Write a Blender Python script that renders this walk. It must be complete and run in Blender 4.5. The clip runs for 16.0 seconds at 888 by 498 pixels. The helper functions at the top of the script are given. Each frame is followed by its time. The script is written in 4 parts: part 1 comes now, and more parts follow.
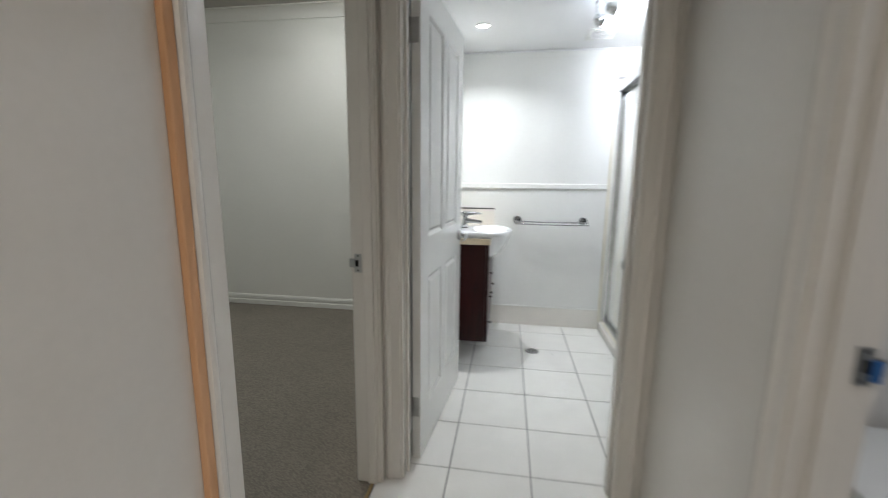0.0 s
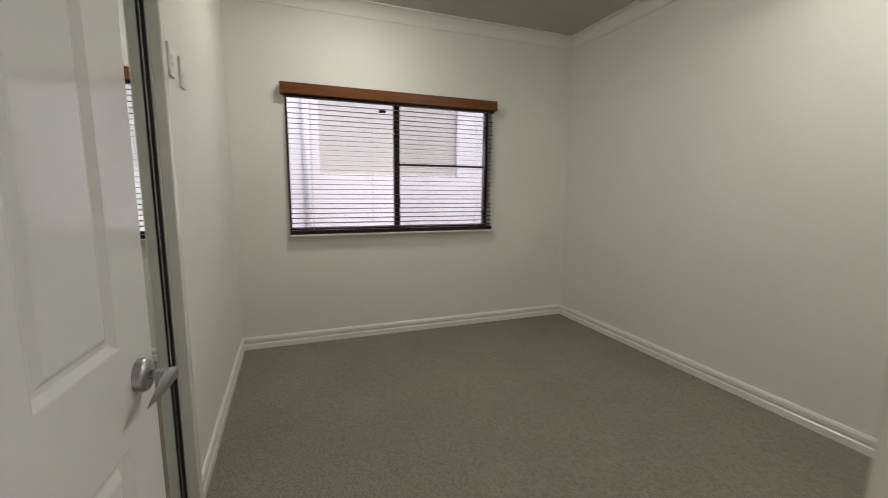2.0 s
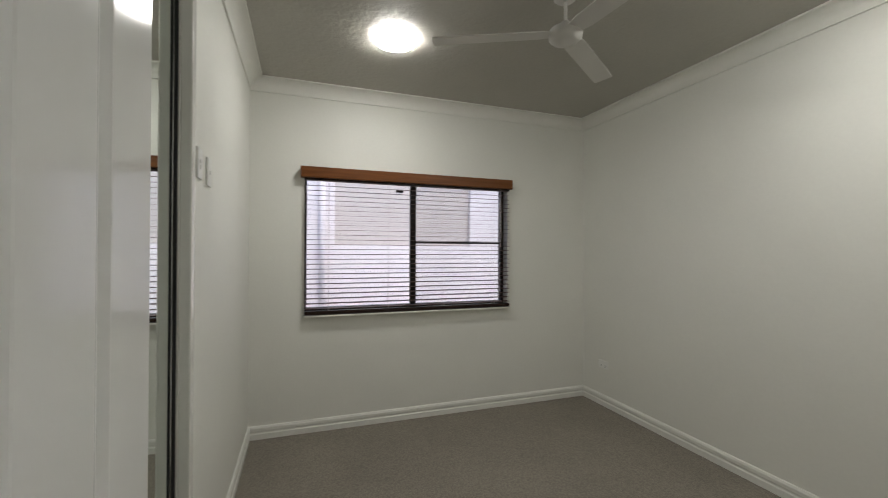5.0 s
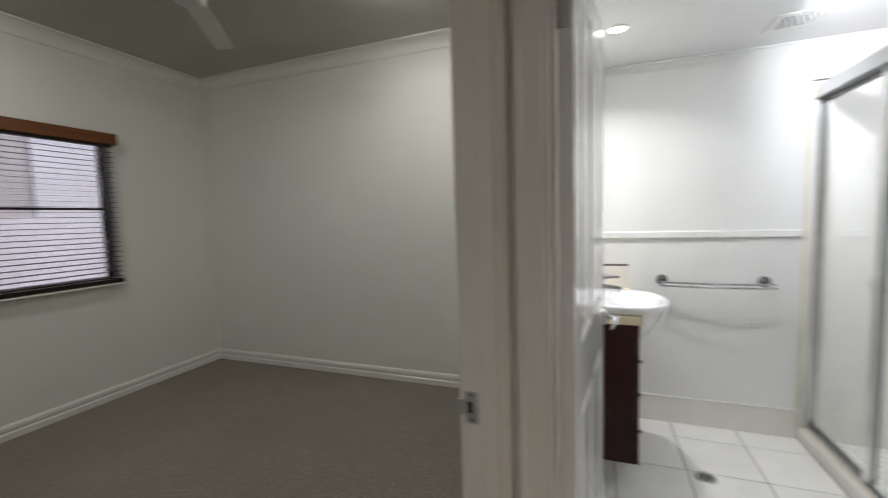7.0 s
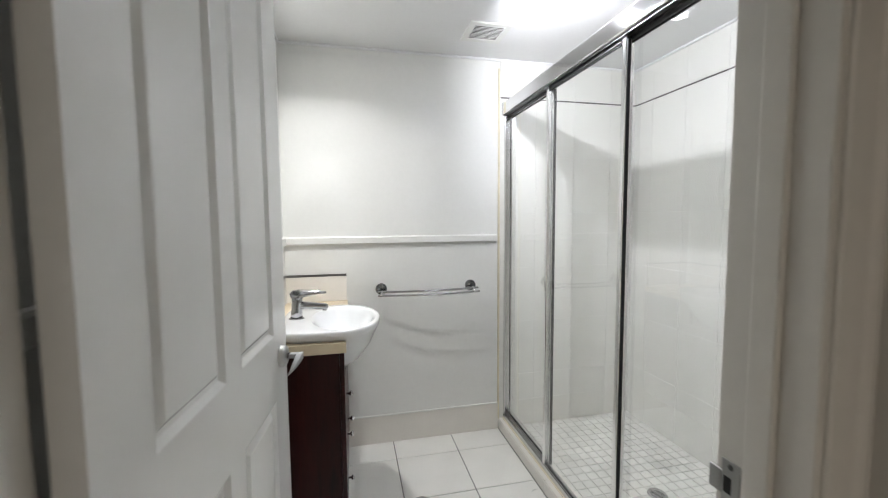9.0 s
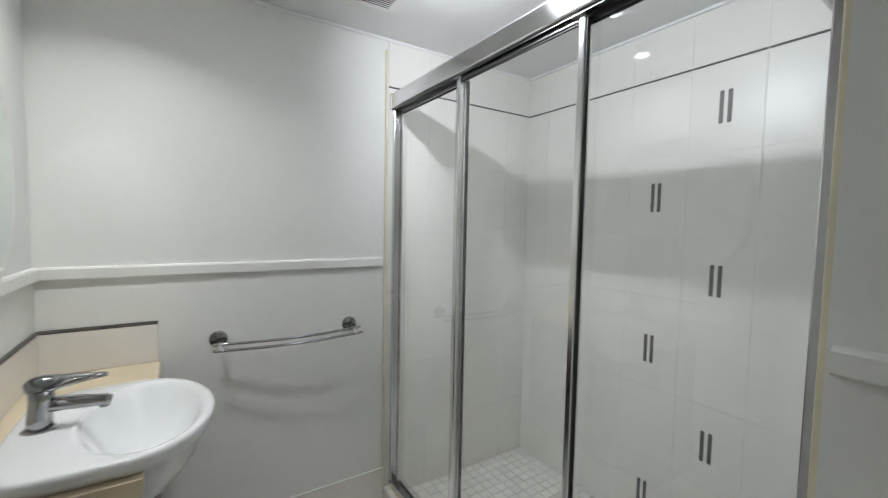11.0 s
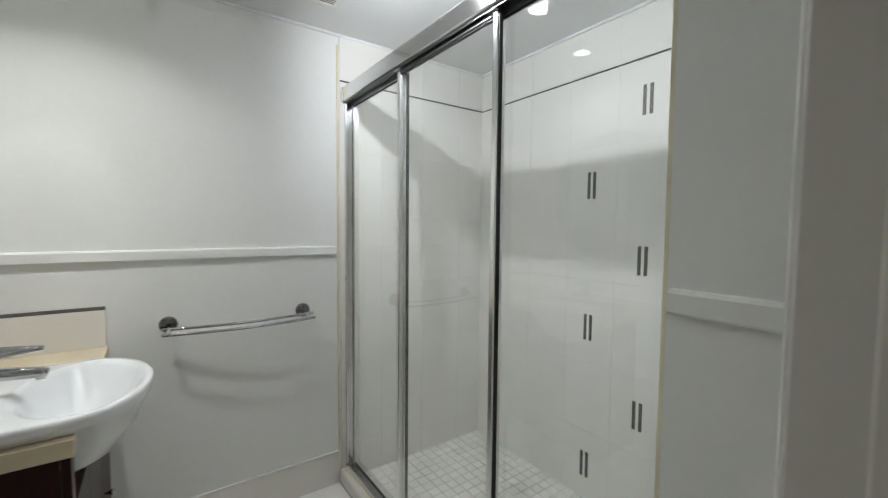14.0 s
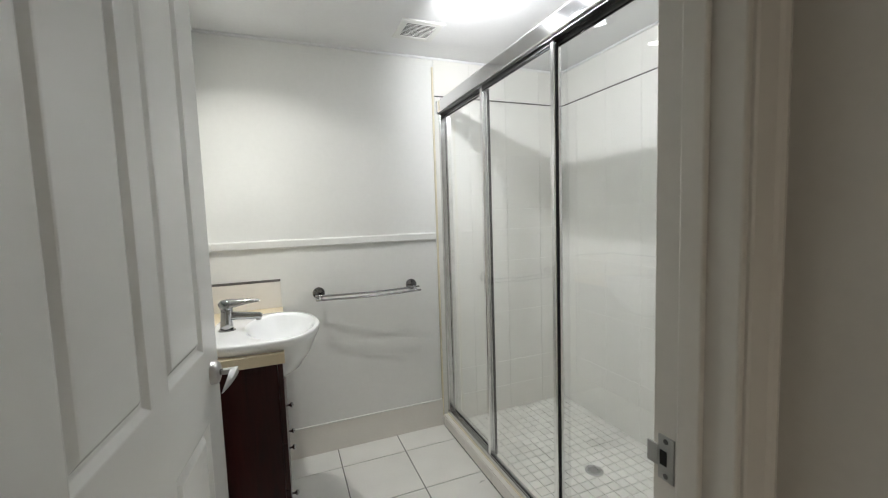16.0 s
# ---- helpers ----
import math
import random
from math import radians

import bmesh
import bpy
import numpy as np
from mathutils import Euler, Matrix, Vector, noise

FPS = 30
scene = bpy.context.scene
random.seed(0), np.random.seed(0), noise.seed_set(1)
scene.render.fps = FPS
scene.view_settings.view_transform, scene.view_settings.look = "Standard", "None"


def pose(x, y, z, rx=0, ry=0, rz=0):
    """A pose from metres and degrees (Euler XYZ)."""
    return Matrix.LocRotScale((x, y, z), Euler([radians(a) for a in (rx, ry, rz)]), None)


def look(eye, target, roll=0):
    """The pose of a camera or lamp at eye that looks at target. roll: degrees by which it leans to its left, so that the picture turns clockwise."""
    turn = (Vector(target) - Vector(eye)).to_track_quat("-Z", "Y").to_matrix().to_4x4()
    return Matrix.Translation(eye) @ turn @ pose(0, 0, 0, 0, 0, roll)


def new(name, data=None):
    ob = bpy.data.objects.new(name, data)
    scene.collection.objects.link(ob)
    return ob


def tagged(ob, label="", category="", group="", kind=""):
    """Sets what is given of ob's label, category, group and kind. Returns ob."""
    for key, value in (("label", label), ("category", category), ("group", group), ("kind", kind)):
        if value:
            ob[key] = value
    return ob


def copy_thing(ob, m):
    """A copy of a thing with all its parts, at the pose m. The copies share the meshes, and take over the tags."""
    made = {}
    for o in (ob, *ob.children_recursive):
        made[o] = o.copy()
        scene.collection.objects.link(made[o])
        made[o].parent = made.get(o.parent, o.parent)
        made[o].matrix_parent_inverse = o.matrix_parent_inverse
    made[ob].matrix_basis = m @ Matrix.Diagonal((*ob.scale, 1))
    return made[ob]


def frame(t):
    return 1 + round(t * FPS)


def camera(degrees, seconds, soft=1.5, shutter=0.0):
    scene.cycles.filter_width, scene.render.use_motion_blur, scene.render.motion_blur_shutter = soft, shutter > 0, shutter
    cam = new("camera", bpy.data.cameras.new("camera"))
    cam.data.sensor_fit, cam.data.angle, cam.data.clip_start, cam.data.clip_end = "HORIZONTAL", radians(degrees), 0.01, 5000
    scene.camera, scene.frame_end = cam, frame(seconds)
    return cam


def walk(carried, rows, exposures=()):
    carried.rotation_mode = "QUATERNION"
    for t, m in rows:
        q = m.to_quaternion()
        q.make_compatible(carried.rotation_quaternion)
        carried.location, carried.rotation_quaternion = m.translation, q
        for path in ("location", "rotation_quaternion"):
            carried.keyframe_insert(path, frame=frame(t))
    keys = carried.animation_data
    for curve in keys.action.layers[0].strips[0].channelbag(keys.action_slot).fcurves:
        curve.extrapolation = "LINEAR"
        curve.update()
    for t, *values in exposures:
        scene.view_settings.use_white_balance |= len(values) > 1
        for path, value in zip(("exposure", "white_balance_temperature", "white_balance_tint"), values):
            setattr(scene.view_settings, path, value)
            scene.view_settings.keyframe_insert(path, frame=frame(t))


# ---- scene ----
cam = camera(95.0, 16.0, 1.0, 0.5)
PATH = [
    (0, (0.1, 0.061, 1.252), (-0.203, 2.008, 0.91), 0.6),
    (0.5, (0.065, 0.364, 1.254), (-0.667, 2.196, 0.924), 0.5),
    (1, (-0.105, 0.643, 1.272), (-1.358, 2.172, 0.965), 0.9),
    (1.5, (-0.21, 0.899, 1.276), (-1.896, 1.935, 0.987), 1.5),
    (2, (-0.308, 1.036, 1.269), (-2.158, 1.738, 0.983), 0.5),
    (2.5, (-0.363, 1.118, 1.269), (-2.292, 1.584, 1.026), -0.6),
    (3, (-0.352, 1.201, 1.297), (-2.326, 1.476, 1.129), -0.8),
    (3.2, (-0.324, 1.222, 1.329), (-2.309, 1.44, 1.21), -0.6),
    (5.3, (-0.413, 0.979, 1.407), (-2.243, 1.785, 1.412), -0.2),
    (5.5, (-0.373, 0.952, 1.395), (-2.149, 1.873, 1.38), -0.6),
    (6, (-0.27, 0.778, 1.378), (-1.782, 2.086, 1.309), -1.1),
    (6.3, (-0.264, 0.753, 1.375), (-1.597, 2.241, 1.276), -1.4),
    (6.5, (-0.254, 0.719, 1.369), (-1.437, 2.328, 1.254), -1.5),
    (7, (-0.202, 0.69, 1.342), (-0.903, 2.557, 1.188), -1.7),
    (7.5, (-0.117, 0.747, 1.337), (-0.337, 2.727, 1.16), -1.5),
    (8, (-0.054, 0.857, 1.345), (0.019, 2.846, 1.148), -0.8),
    (8.5, (0.031, 1.013, 1.342), (0.27, 2.991, 1.166), -0.3),
    (9, (0.024, 1.198, 1.315), (0.465, 3.143, 1.165), -0.4),
    (9.2, (0.047, 1.262, 1.345), (0.514, 3.2, 1.184), -0.4),
    (11.5, (0.084, 1.795, 1.385), (1.351, 3.34, 1.302), 1.7),
    (12, (0.127, 1.829, 1.393), (1.552, 3.231, 1.341), 2.3),
    (12.5, (0.121, 1.85, 1.402), (1.663, 3.123, 1.352), 2.5),
    (13, (0.143, 1.812, 1.36), (1.635, 3.143, 1.289), 2.2),
    (13.5, (0.152, 1.695, 1.332), (1.486, 3.182, 1.234), 1.4),
    (14, (0.146, 1.573, 1.32), (1.304, 3.2, 1.207), 0.5),
    (14.5, (0.093, 1.491, 1.316), (1.133, 3.196, 1.197), -0.3),
    (15, (0.023, 1.402, 1.322), (0.981, 3.152, 1.178), -1.1),
    (15.5, (-0.013, 1.295, 1.306), (0.843, 3.094, 1.135), -1.6),
    (16, (0.009, 1.212, 1.32), (0.747, 3.063, 1.154), -1.9),
]
walk(cam, [(t, look(eye, target, roll)) for t, eye, target, roll in PATH], [(0, 1.9, 6000, 9), (0.5, 1.88, 6050, 9), (1.0, 1.97, 6500, 10), (1.5, 2.1, 6800, 10), (2.0, 2.2, 6550, 9), (2.6, 2.22, 6500, 10), (3.2, 2.2, 6500, 10), (5.5, 2.1, 6300, 10), (6.0, 2.1, 6350, 12), (6.5, 1.9, 6150, 12), (7.5, 1.62, 6350, 11), (9.2, 1.56, 6300, 11), (11.5, 0.87, 6250, 8), (13.0, 0.85, 6350, 8), (14.5, 1.15, 6300, 7), (16, 1.32, 6500, 8)])

# ---- world, sun, exposure ----
world = bpy.data.worlds.new("sky_world")
scene.world = world
world.use_nodes = True
wn = world.node_tree
sky = wn.nodes.new("ShaderNodeTexSky")
sky.sky_type, sky.sun_disc = "NISHITA", False
sky.sun_elevation, sky.sun_rotation = radians(62), radians(59.5)
sky.air_density, sky.dust_density = 1.0, 3.0
wn.links.new(sky.outputs[0], wn.nodes["Background"].inputs[0])
wn.nodes["Background"].inputs[1].default_value = 0.09
sun_data = bpy.data.lights.new("sun", "SUN")
sun_data.energy, sun_data.angle, sun_data.color = 0.12, radians(15), (1.0, 0.92, 0.88)
sun = new("sun", sun_data)
sun.matrix_world = look((0, 6, 16), (-6.8, 2, 1))


def glow_material(name, color, strength):
    m = bpy.data.materials.new(name)
    m.use_nodes = True
    b = m.node_tree.nodes["Principled BSDF"]
    b.inputs["Base Color"].default_value = (*color, 1)
    b.inputs["Emission Color"].default_value = (*color, 1)
    b.inputs["Emission Strength"].default_value = strength
    return m


OYSTER_GLOW = glow_material("lit_opal_glass", (1.0, 0.975, 0.91), 17.5)
DOWNLIGHT_GLOW = glow_material("lit_downlight", (1.0, 0.98, 0.93), 6.0)
BULB_GLOW = glow_material("lit_bulb", (0.86, 0.91, 1.0), 10.0)


def area_lamp(name, place, size, watts, color, spread=160):
    d = bpy.data.lights.new(name, "AREA")
    d.shape, d.size, d.energy, d.color, d.spread = "DISK", size, watts, color, radians(spread)
    o = new(name, d)
    o.matrix_world = pose(*place)
    return o


# the bathroom downlight, the two spotlight bulbs and the warm hall downlight
area_lamp("downlight_lamp", (-0.103, 2.959, 2.236), 0.075, 2.25, (1.0, 0.985, 0.945), 134)


def spot_lamp(name, eye, target, watts, color, radius, degrees, blend):
    d = bpy.data.lights.new(name, "SPOT")
    d.energy, d.color, d.shadow_soft_size, d.spot_size, d.spot_blend = watts, color, radius, radians(degrees), blend
    new(name, d).matrix_world = look(eye, target)


# added tilted spot, standing in for the reflected dome of light on the end wall
spot_lamp("end_wall_dome_lamp", (-0.103, 2.959, 2.225), (-0.143, 3.506, 1.389), 2.2, (1.0, 0.985, 0.955), 0.006, 25, 0.12)
for eye, watts in (((0.68, 2.69, 2.112), 8.6), ((0.69, 2.47, 2.110), 2.6)):
    spot_lamp("spot_bulb_lamp", eye, (eye[0] + 1.0, eye[1] + 0.22, eye[2]), watts, (0.95, 0.96, 1.0), 0.010, 178, 0.6)
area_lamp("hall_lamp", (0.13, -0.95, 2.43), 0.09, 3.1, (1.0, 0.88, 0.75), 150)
area_lamp("laundry_lamp", (1.5, 0.4, 2.43), 0.09, 1.5, (0.95, 0.97, 1.0), 150)


# ---- materials ----
def material(name, color, rough=0.5, metal=0.0, vary=0.06, scale=3.0, grain=0.0, grain_scale=300.0, bump=0.0, bump_scale=200.0, coat=0.0, island=0.0):
    """A surface with slow and fine variation of its colour, and fine relief."""
    m = bpy.data.materials.new(name)
    m.use_nodes = True
    t = m.node_tree
    b = t.nodes["Principled BSDF"]
    b.inputs["Metallic"].default_value = metal
    b.inputs["Coat Weight"].default_value = coat
    b.inputs["Coat Roughness"].default_value = 0.08
    co = t.nodes.new("ShaderNodeTexCoord")
    geo = t.nodes.new("ShaderNodeNewGeometry")
    slow = t.nodes.new("ShaderNodeTexNoise")
    slow.inputs["Scale"].default_value, slow.inputs["Detail"].default_value = scale, 4
    t.links.new(geo.outputs["Position"], slow.inputs["Vector"])
    ramp = t.nodes.new("ShaderNodeMapRange")
    ramp.inputs["From Min"].default_value, ramp.inputs["From Max"].default_value = 0.3, 0.7
    ramp.inputs["To Min"].default_value, ramp.inputs["To Max"].default_value = 1 - vary, 1 + vary * 0.5
    t.links.new(slow.outputs["Fac"], ramp.inputs["Value"])
    last = ramp.outputs[0]
    if grain:
        fine = t.nodes.new("ShaderNodeTexNoise")
        fine.inputs["Scale"].default_value, fine.inputs["Detail"].default_value = grain_scale, 3
        t.links.new(geo.outputs["Position"], fine.inputs["Vector"])
        r2 = t.nodes.new("ShaderNodeMapRange")
        r2.inputs["From Min"].default_value, r2.inputs["From Max"].default_value = 0.3, 0.7
        r2.inputs["To Min"].default_value, r2.inputs["To Max"].default_value = 1 - grain, 1 + grain
        t.links.new(fine.outputs["Fac"], r2.inputs["Value"])
        mu = t.nodes.new("ShaderNodeMath")
        mu.operation = "MULTIPLY"
        t.links.new(last, mu.inputs[0])
        t.links.new(r2.outputs[0], mu.inputs[1])
        last = mu.outputs[0]
    if island:
        info = t.nodes.new("ShaderNodeObjectInfo")
        r3 = t.nodes.new("ShaderNodeMapRange")
        r3.inputs["To Min"].default_value, r3.inputs["To Max"].default_value = 1 - island, 1 + island * 0.4
        t.links.new(info.outputs["Random"], r3.inputs["Value"])
        mu = t.nodes.new("ShaderNodeMath")
        mu.operation = "MULTIPLY"
        t.links.new(last, mu.inputs[0])
        t.links.new(r3.outputs[0], mu.inputs[1])
        last = mu.outputs[0]
    sc = t.nodes.new("ShaderNodeVectorMath")
    sc.operation = "SCALE"
    sc.inputs[0].default_value = color
    t.links.new(last, sc.inputs["Scale"])
    t.links.new(sc.outputs[0], b.inputs["Base Color"])
    rr = t.nodes.new("ShaderNodeMapRange")
    rr.inputs["To Min"].default_value, rr.inputs["To Max"].default_value = rough * 0.95, min(1, rough * 1.05)
    t.links.new(slow.outputs["Fac"], rr.inputs["Value"])
    t.links.new(rr.outputs[0], b.inputs["Roughness"])
    if bump:
        n = t.nodes.new("ShaderNodeTexNoise")
        n.inputs["Scale"].default_value, n.inputs["Detail"].default_value = bump_scale, 3
        t.links.new(geo.outputs["Position"], n.inputs["Vector"])
        bp = t.nodes.new("ShaderNodeBump")
        bp.inputs["Strength"].default_value, bp.inputs["Distance"].default_value = bump, 0.004
        t.links.new(n.outputs["Fac"], bp.inputs["Height"])
        t.links.new(bp.outputs[0], b.inputs["Normal"])
    return m


def carpet_material():
    """Loop-pile carpet: small flecked tufts in loose rows."""
    m = material("taupe_loop_carpet", (0.285, 0.255, 0.214), 0.95, 0, 0.10, 1.6, 0.16, 230)
    t = m.node_tree
    b = t.nodes["Principled BSDF"]
    b.inputs["Specular IOR Level"].default_value = 0.1
    geo = t.nodes.new("ShaderNodeNewGeometry")
    mp = t.nodes.new("ShaderNodeMapping")
    mp.inputs["Scale"].default_value = (0.62, 1.0, 1.0)
    t.links.new(geo.outputs["Position"], mp.inputs[0])
    v = t.nodes.new("ShaderNodeTexVoronoi")
    v.inputs["Scale"].default_value = 165
    t.links.new(mp.outputs[0], v.inputs["Vector"])
    # shade in the creases between tufts, put into the colour
    dark = t.nodes.new("ShaderNodeMapRange")
    dark.inputs["From Min"].default_value, dark.inputs["From Max"].default_value = 0.15, 0.75
    dark.inputs["To Min"].default_value, dark.inputs["To Max"].default_value = 1.12, 0.74
    t.links.new(v.outputs["Distance"], dark.inputs["Value"])
    sc = t.nodes.new("ShaderNodeVectorMath")
    sc.operation = "SCALE"
    t.links.new(b.inputs["Base Color"].links[0].from_socket, sc.inputs[0])
    t.links.new(dark.outputs[0], sc.inputs["Scale"])
    t.links.new(sc.outputs[0], b.inputs["Base Color"])
    bp = t.nodes.new("ShaderNodeBump")
    bp.inputs["Strength"].default_value, bp.inputs["Distance"].default_value, bp.invert = 0.7, 0.004, True
    t.links.new(v.outputs["Distance"], bp.inputs["Height"])
    t.links.new(bp.outputs[0], b.inputs["Normal"])
    return m


def wood_material(name, dark, light, stretch, rough=0.4):
    m = bpy.data.materials.new(name)
    m.use_nodes = True
    t = m.node_tree
    b = t.nodes["Principled BSDF"]
    geo = t.nodes.new("ShaderNodeNewGeometry")
    mp = t.nodes.new("ShaderNodeMapping")
    mp.inputs["Scale"].default_value = stretch
    n = t.nodes.new("ShaderNodeTexNoise")
    n.inputs["Scale"].default_value, n.inputs["Detail"].default_value, n.inputs["Distortion"].default_value = 4, 6, 0.6
    cr = t.nodes.new("ShaderNodeValToRGB")
    cr.color_ramp.elements[0].position, cr.color_ramp.elements[1].position = 0.3, 0.75
    cr.color_ramp.elements[0].color, cr.color_ramp.elements[1].color = (*dark, 1), (*light, 1)
    t.links.new(geo.outputs["Position"], mp.inputs[0])
    t.links.new(mp.outputs[0], n.inputs["Vector"])
    t.links.new(n.outputs["Fac"], cr.inputs[0])
    t.links.new(cr.outputs[0], b.inputs["Base Color"])
    b.inputs["Roughness"].default_value = rough
    b.inputs["Specular IOR Level"].default_value = 0.22
    bp = t.nodes.new("ShaderNodeBump")
    bp.inputs["Strength"].default_value, bp.inputs["Distance"].default_value = 0.1, 0.002
    t.links.new(n.outputs["Fac"], bp.inputs["Height"])
    t.links.new(bp.outputs[0], b.inputs["Normal"])
    return m


def glass_material(name, tint):
    m = bpy.data.materials.new(name)
    m.use_nodes = True
    b = m.node_tree.nodes["Principled BSDF"]
    b.inputs["Base Color"].default_value = (*tint, 1)
    b.inputs["Transmission Weight"].default_value = 1
    b.inputs["Roughness"].default_value, b.inputs["IOR"].default_value = 0.0, 1.45
    return m


def fly_mesh():
    """Fine woven net that lets most of the light through."""
    m = bpy.data.materials.new("dark_insect_net")
    m.use_nodes = True
    t = m.node_tree
    b = t.nodes["Principled BSDF"]
    b.inputs["Base Color"].default_value = (0.05, 0.05, 0.05, 1)
    b.inputs["Roughness"].default_value, b.inputs["Alpha"].default_value = 0.7, 0.12
    return m


FLY_MESH = fly_mesh()
WALL_CREAM = material("cream_wall_paint", (0.74, 0.735, 0.685), 0.58, 0, 0.03, 1.5, 0.012, 60, 0.05, 180)
WALL_HALL = material("beige_hall_paint", (0.71, 0.683, 0.64), 0.42, 0, 0.02, 1.5, 0.012, 60, 0.05, 180)
WALL_BATH = material("white_bathroom_paint", (0.795, 0.795, 0.77), 0.68, 0, 0.02, 1.5, 0.01, 50, 0.03, 150)
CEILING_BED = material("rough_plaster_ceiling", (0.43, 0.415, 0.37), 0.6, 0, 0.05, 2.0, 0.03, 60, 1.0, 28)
CEILING_WHITE = material("white_ceiling_paint", (0.80, 0.80, 0.80), 0.5, 0, 0.03, 2.0, 0.01, 60, 0.05, 150)
TRIM = material("gloss_white_trim", (0.76, 0.755, 0.71), 0.22, 0, 0.03, 4.0, 0.01, 60, 0.03, 120)
TRIM_HALL = material("satin_beige_trim", (0.72, 0.69, 0.64), 0.25, 0, 0.01, 4.0, 0.01, 60, 0.03, 120)
DOOR_PAINT = material("gloss_white_door_paint", (0.78, 0.78, 0.76), 0.10, 0, 0.015, 3.0)
CARPET = carpet_material()
TILE_FLOOR = material("white_glazed_floor_tile", (0.85, 0.84, 0.80), 0.22, 0, 0.04, 6.0, 0.02, 120, 0.03, 60, island=0.05)
GROUT = material("dark_grey_grout", (0.13, 0.125, 0.12), 0.9, 0, 0.2, 20, 0.1, 300)
GROUT_LIGHT = material("light_grout", (0.85, 0.84, 0.81), 0.6, 0, 0.04, 20, 0.04, 300)
GROUT_MOSAIC = material("grey_mosaic_grout", (0.64, 0.63, 0.60), 0.9, 0, 0.2, 12, 0.1, 300)
TILE_WALL = material("white_glazed_wall_tile", (0.80, 0.787, 0.745), 0.32, 0, 0.02, 5.0, 0, 0, 0.03, 14, island=0.03)
TILE_MOSAIC = material("white_mosaic_tile", (0.77, 0.76, 0.72), 0.25, 0, 0.06, 8.0, 0.02, 100, 0.03, 60, island=0.07)
TILE_SKIRT = material("cream_skirting_tile", (0.80, 0.77, 0.72), 0.2, 0, 0.03, 6.0, 0.01, 80)
TILE_STRIP = material("dark_metallic_strip", (0.13, 0.122, 0.118), 0.5, 0.2, 0.2, 40, 0.1, 200)
SILICONE = material("yellowed_silicone", (0.79, 0.73, 0.56), 0.35, 0, 0.1, 8)
CHROME = material("polished_chrome", (0.64, 0.64, 0.65), 0.08, 1.0, 0.03, 10)
SATIN = material("satin_anodised_aluminium", (0.66, 0.66, 0.66), 0.16, 1.0, 0.05, 12)
BAR_CHROME = material("towel_bar_chrome", (0.48, 0.48, 0.49), 0.06, 1.0, 0.03, 10)
DARK_CHROME = material("dark_chrome", (0.22, 0.22, 0.225), 0.12, 1.0, 0.05, 20)
HEAD_ALLOY = material("polished_head_rail_alloy", (0.78, 0.78, 0.78), 0.07, 1.0, 0.03, 12)
STILE_ALLOY = material("bright_stile_alloy", (0.84, 0.84, 0.84), 0.20, 1.0, 0.03, 12)
TRACK_DARK = material("dark_track_alloy", (0.16, 0.16, 0.16), 0.35, 1.0, 0.08, 20)
STEEL = material("brushed_steel", (0.45, 0.45, 0.44), 0.35, 1.0, 0.1, 30)
RUBBER = material("black_seal", (0.012, 0.012, 0.012), 0.5, 0, 0.1, 10)
DARK_HOLE = material("dark_gap", (0.01, 0.01, 0.01), 0.9)
PORCELAIN = material("white_porcelain", (0.83, 0.84, 0.85), 0.06, 0, 0.01, 3, coat=0.5)
BENCH = material("cream_speckled_benchtop", (0.75, 0.64, 0.46), 0.3, 0, 0.06, 10, 0.08, 500)
PLASTIC = material("white_plastic", (0.78, 0.78, 0.75), 0.3, 0, 0.02, 8)
FACE_GREY = material("pale_grey_spray_face", (0.42, 0.44, 0.47), 0.35, 0, 0.08, 60)
# chrome with the tap's dark reflections put into its base colour
TAP_CHROME = material("darkened_tap_chrome", (0.40, 0.40, 0.41), 0.10, 1.0, 0.05, 20)
GREY_PLASTIC = material("grey_nozzle_plastic", (0.35, 0.36, 0.38), 0.4, 0, 0.05, 30)
MAHOGANY = wood_material("dark_red_mahogany_laminate", (0.013, 0.0016, 0.0015), (0.038, 0.0042, 0.0036), (9, 9, 0.8), 0.3)
PELMET_WOOD = wood_material("stained_timber_pelmet", (0.115, 0.040, 0.011), (0.18, 0.064, 0.017), (8, 0.5, 8), 0.35)
SLAT_WOOD = wood_material("dark_timber_slat", (0.08, 0.045, 0.038), (0.15, 0.09, 0.078), (8, 1, 12), 0.45)
RAIL_WOOD = wood_material("dark_timber_rail", (0.012, 0.006, 0.004), (0.028, 0.012, 0.008), (8, 1, 12), 0.35)
FRAME_DARK = material("dark_bronze_frame", (0.02, 0.014, 0.011), 0.4, 0.3, 0.1, 20)
ORANGE_STRIP = wood_material("orange_grained_strip", (0.58, 0.32, 0.16), (0.70, 0.42, 0.24), (6, 6, 0.6), 0.6)
HANDLE_SATIN = material("satin_nickel", (0.46, 0.46, 0.46), 0.38, 1.0, 0.05, 20)
MIRROR = material("silvered_mirror", (0.79, 0.84, 0.81), 0.005, 1.0, 0.0, 2)
MIRROR_EDGE = material("ground_mirror_edge", (0.20, 0.22, 0.21), 0.4, 0, 0.05, 20)
GLASS = glass_material("clear_glass", (0.97, 0.985, 0.98))
CORD = material("pale_cord", (0.45, 0.38, 0.36), 0.8)
FAN_WHITE = material("white_fan_enamel", (0.60, 0.585, 0.55), 0.35, 0, 0.03, 6)
RENDER_WHITE = material("white_rendered_wall", (0.84, 0.77, 0.77), 0.8, 0, 0.04, 1.0, 0.03, 40, 0.2, 60)
RENDER_BEIGE = material("beige_rendered_panel", (0.62, 0.55, 0.51), 0.8, 0, 0.05, 1.0, 0.03, 40, 0.2, 60)
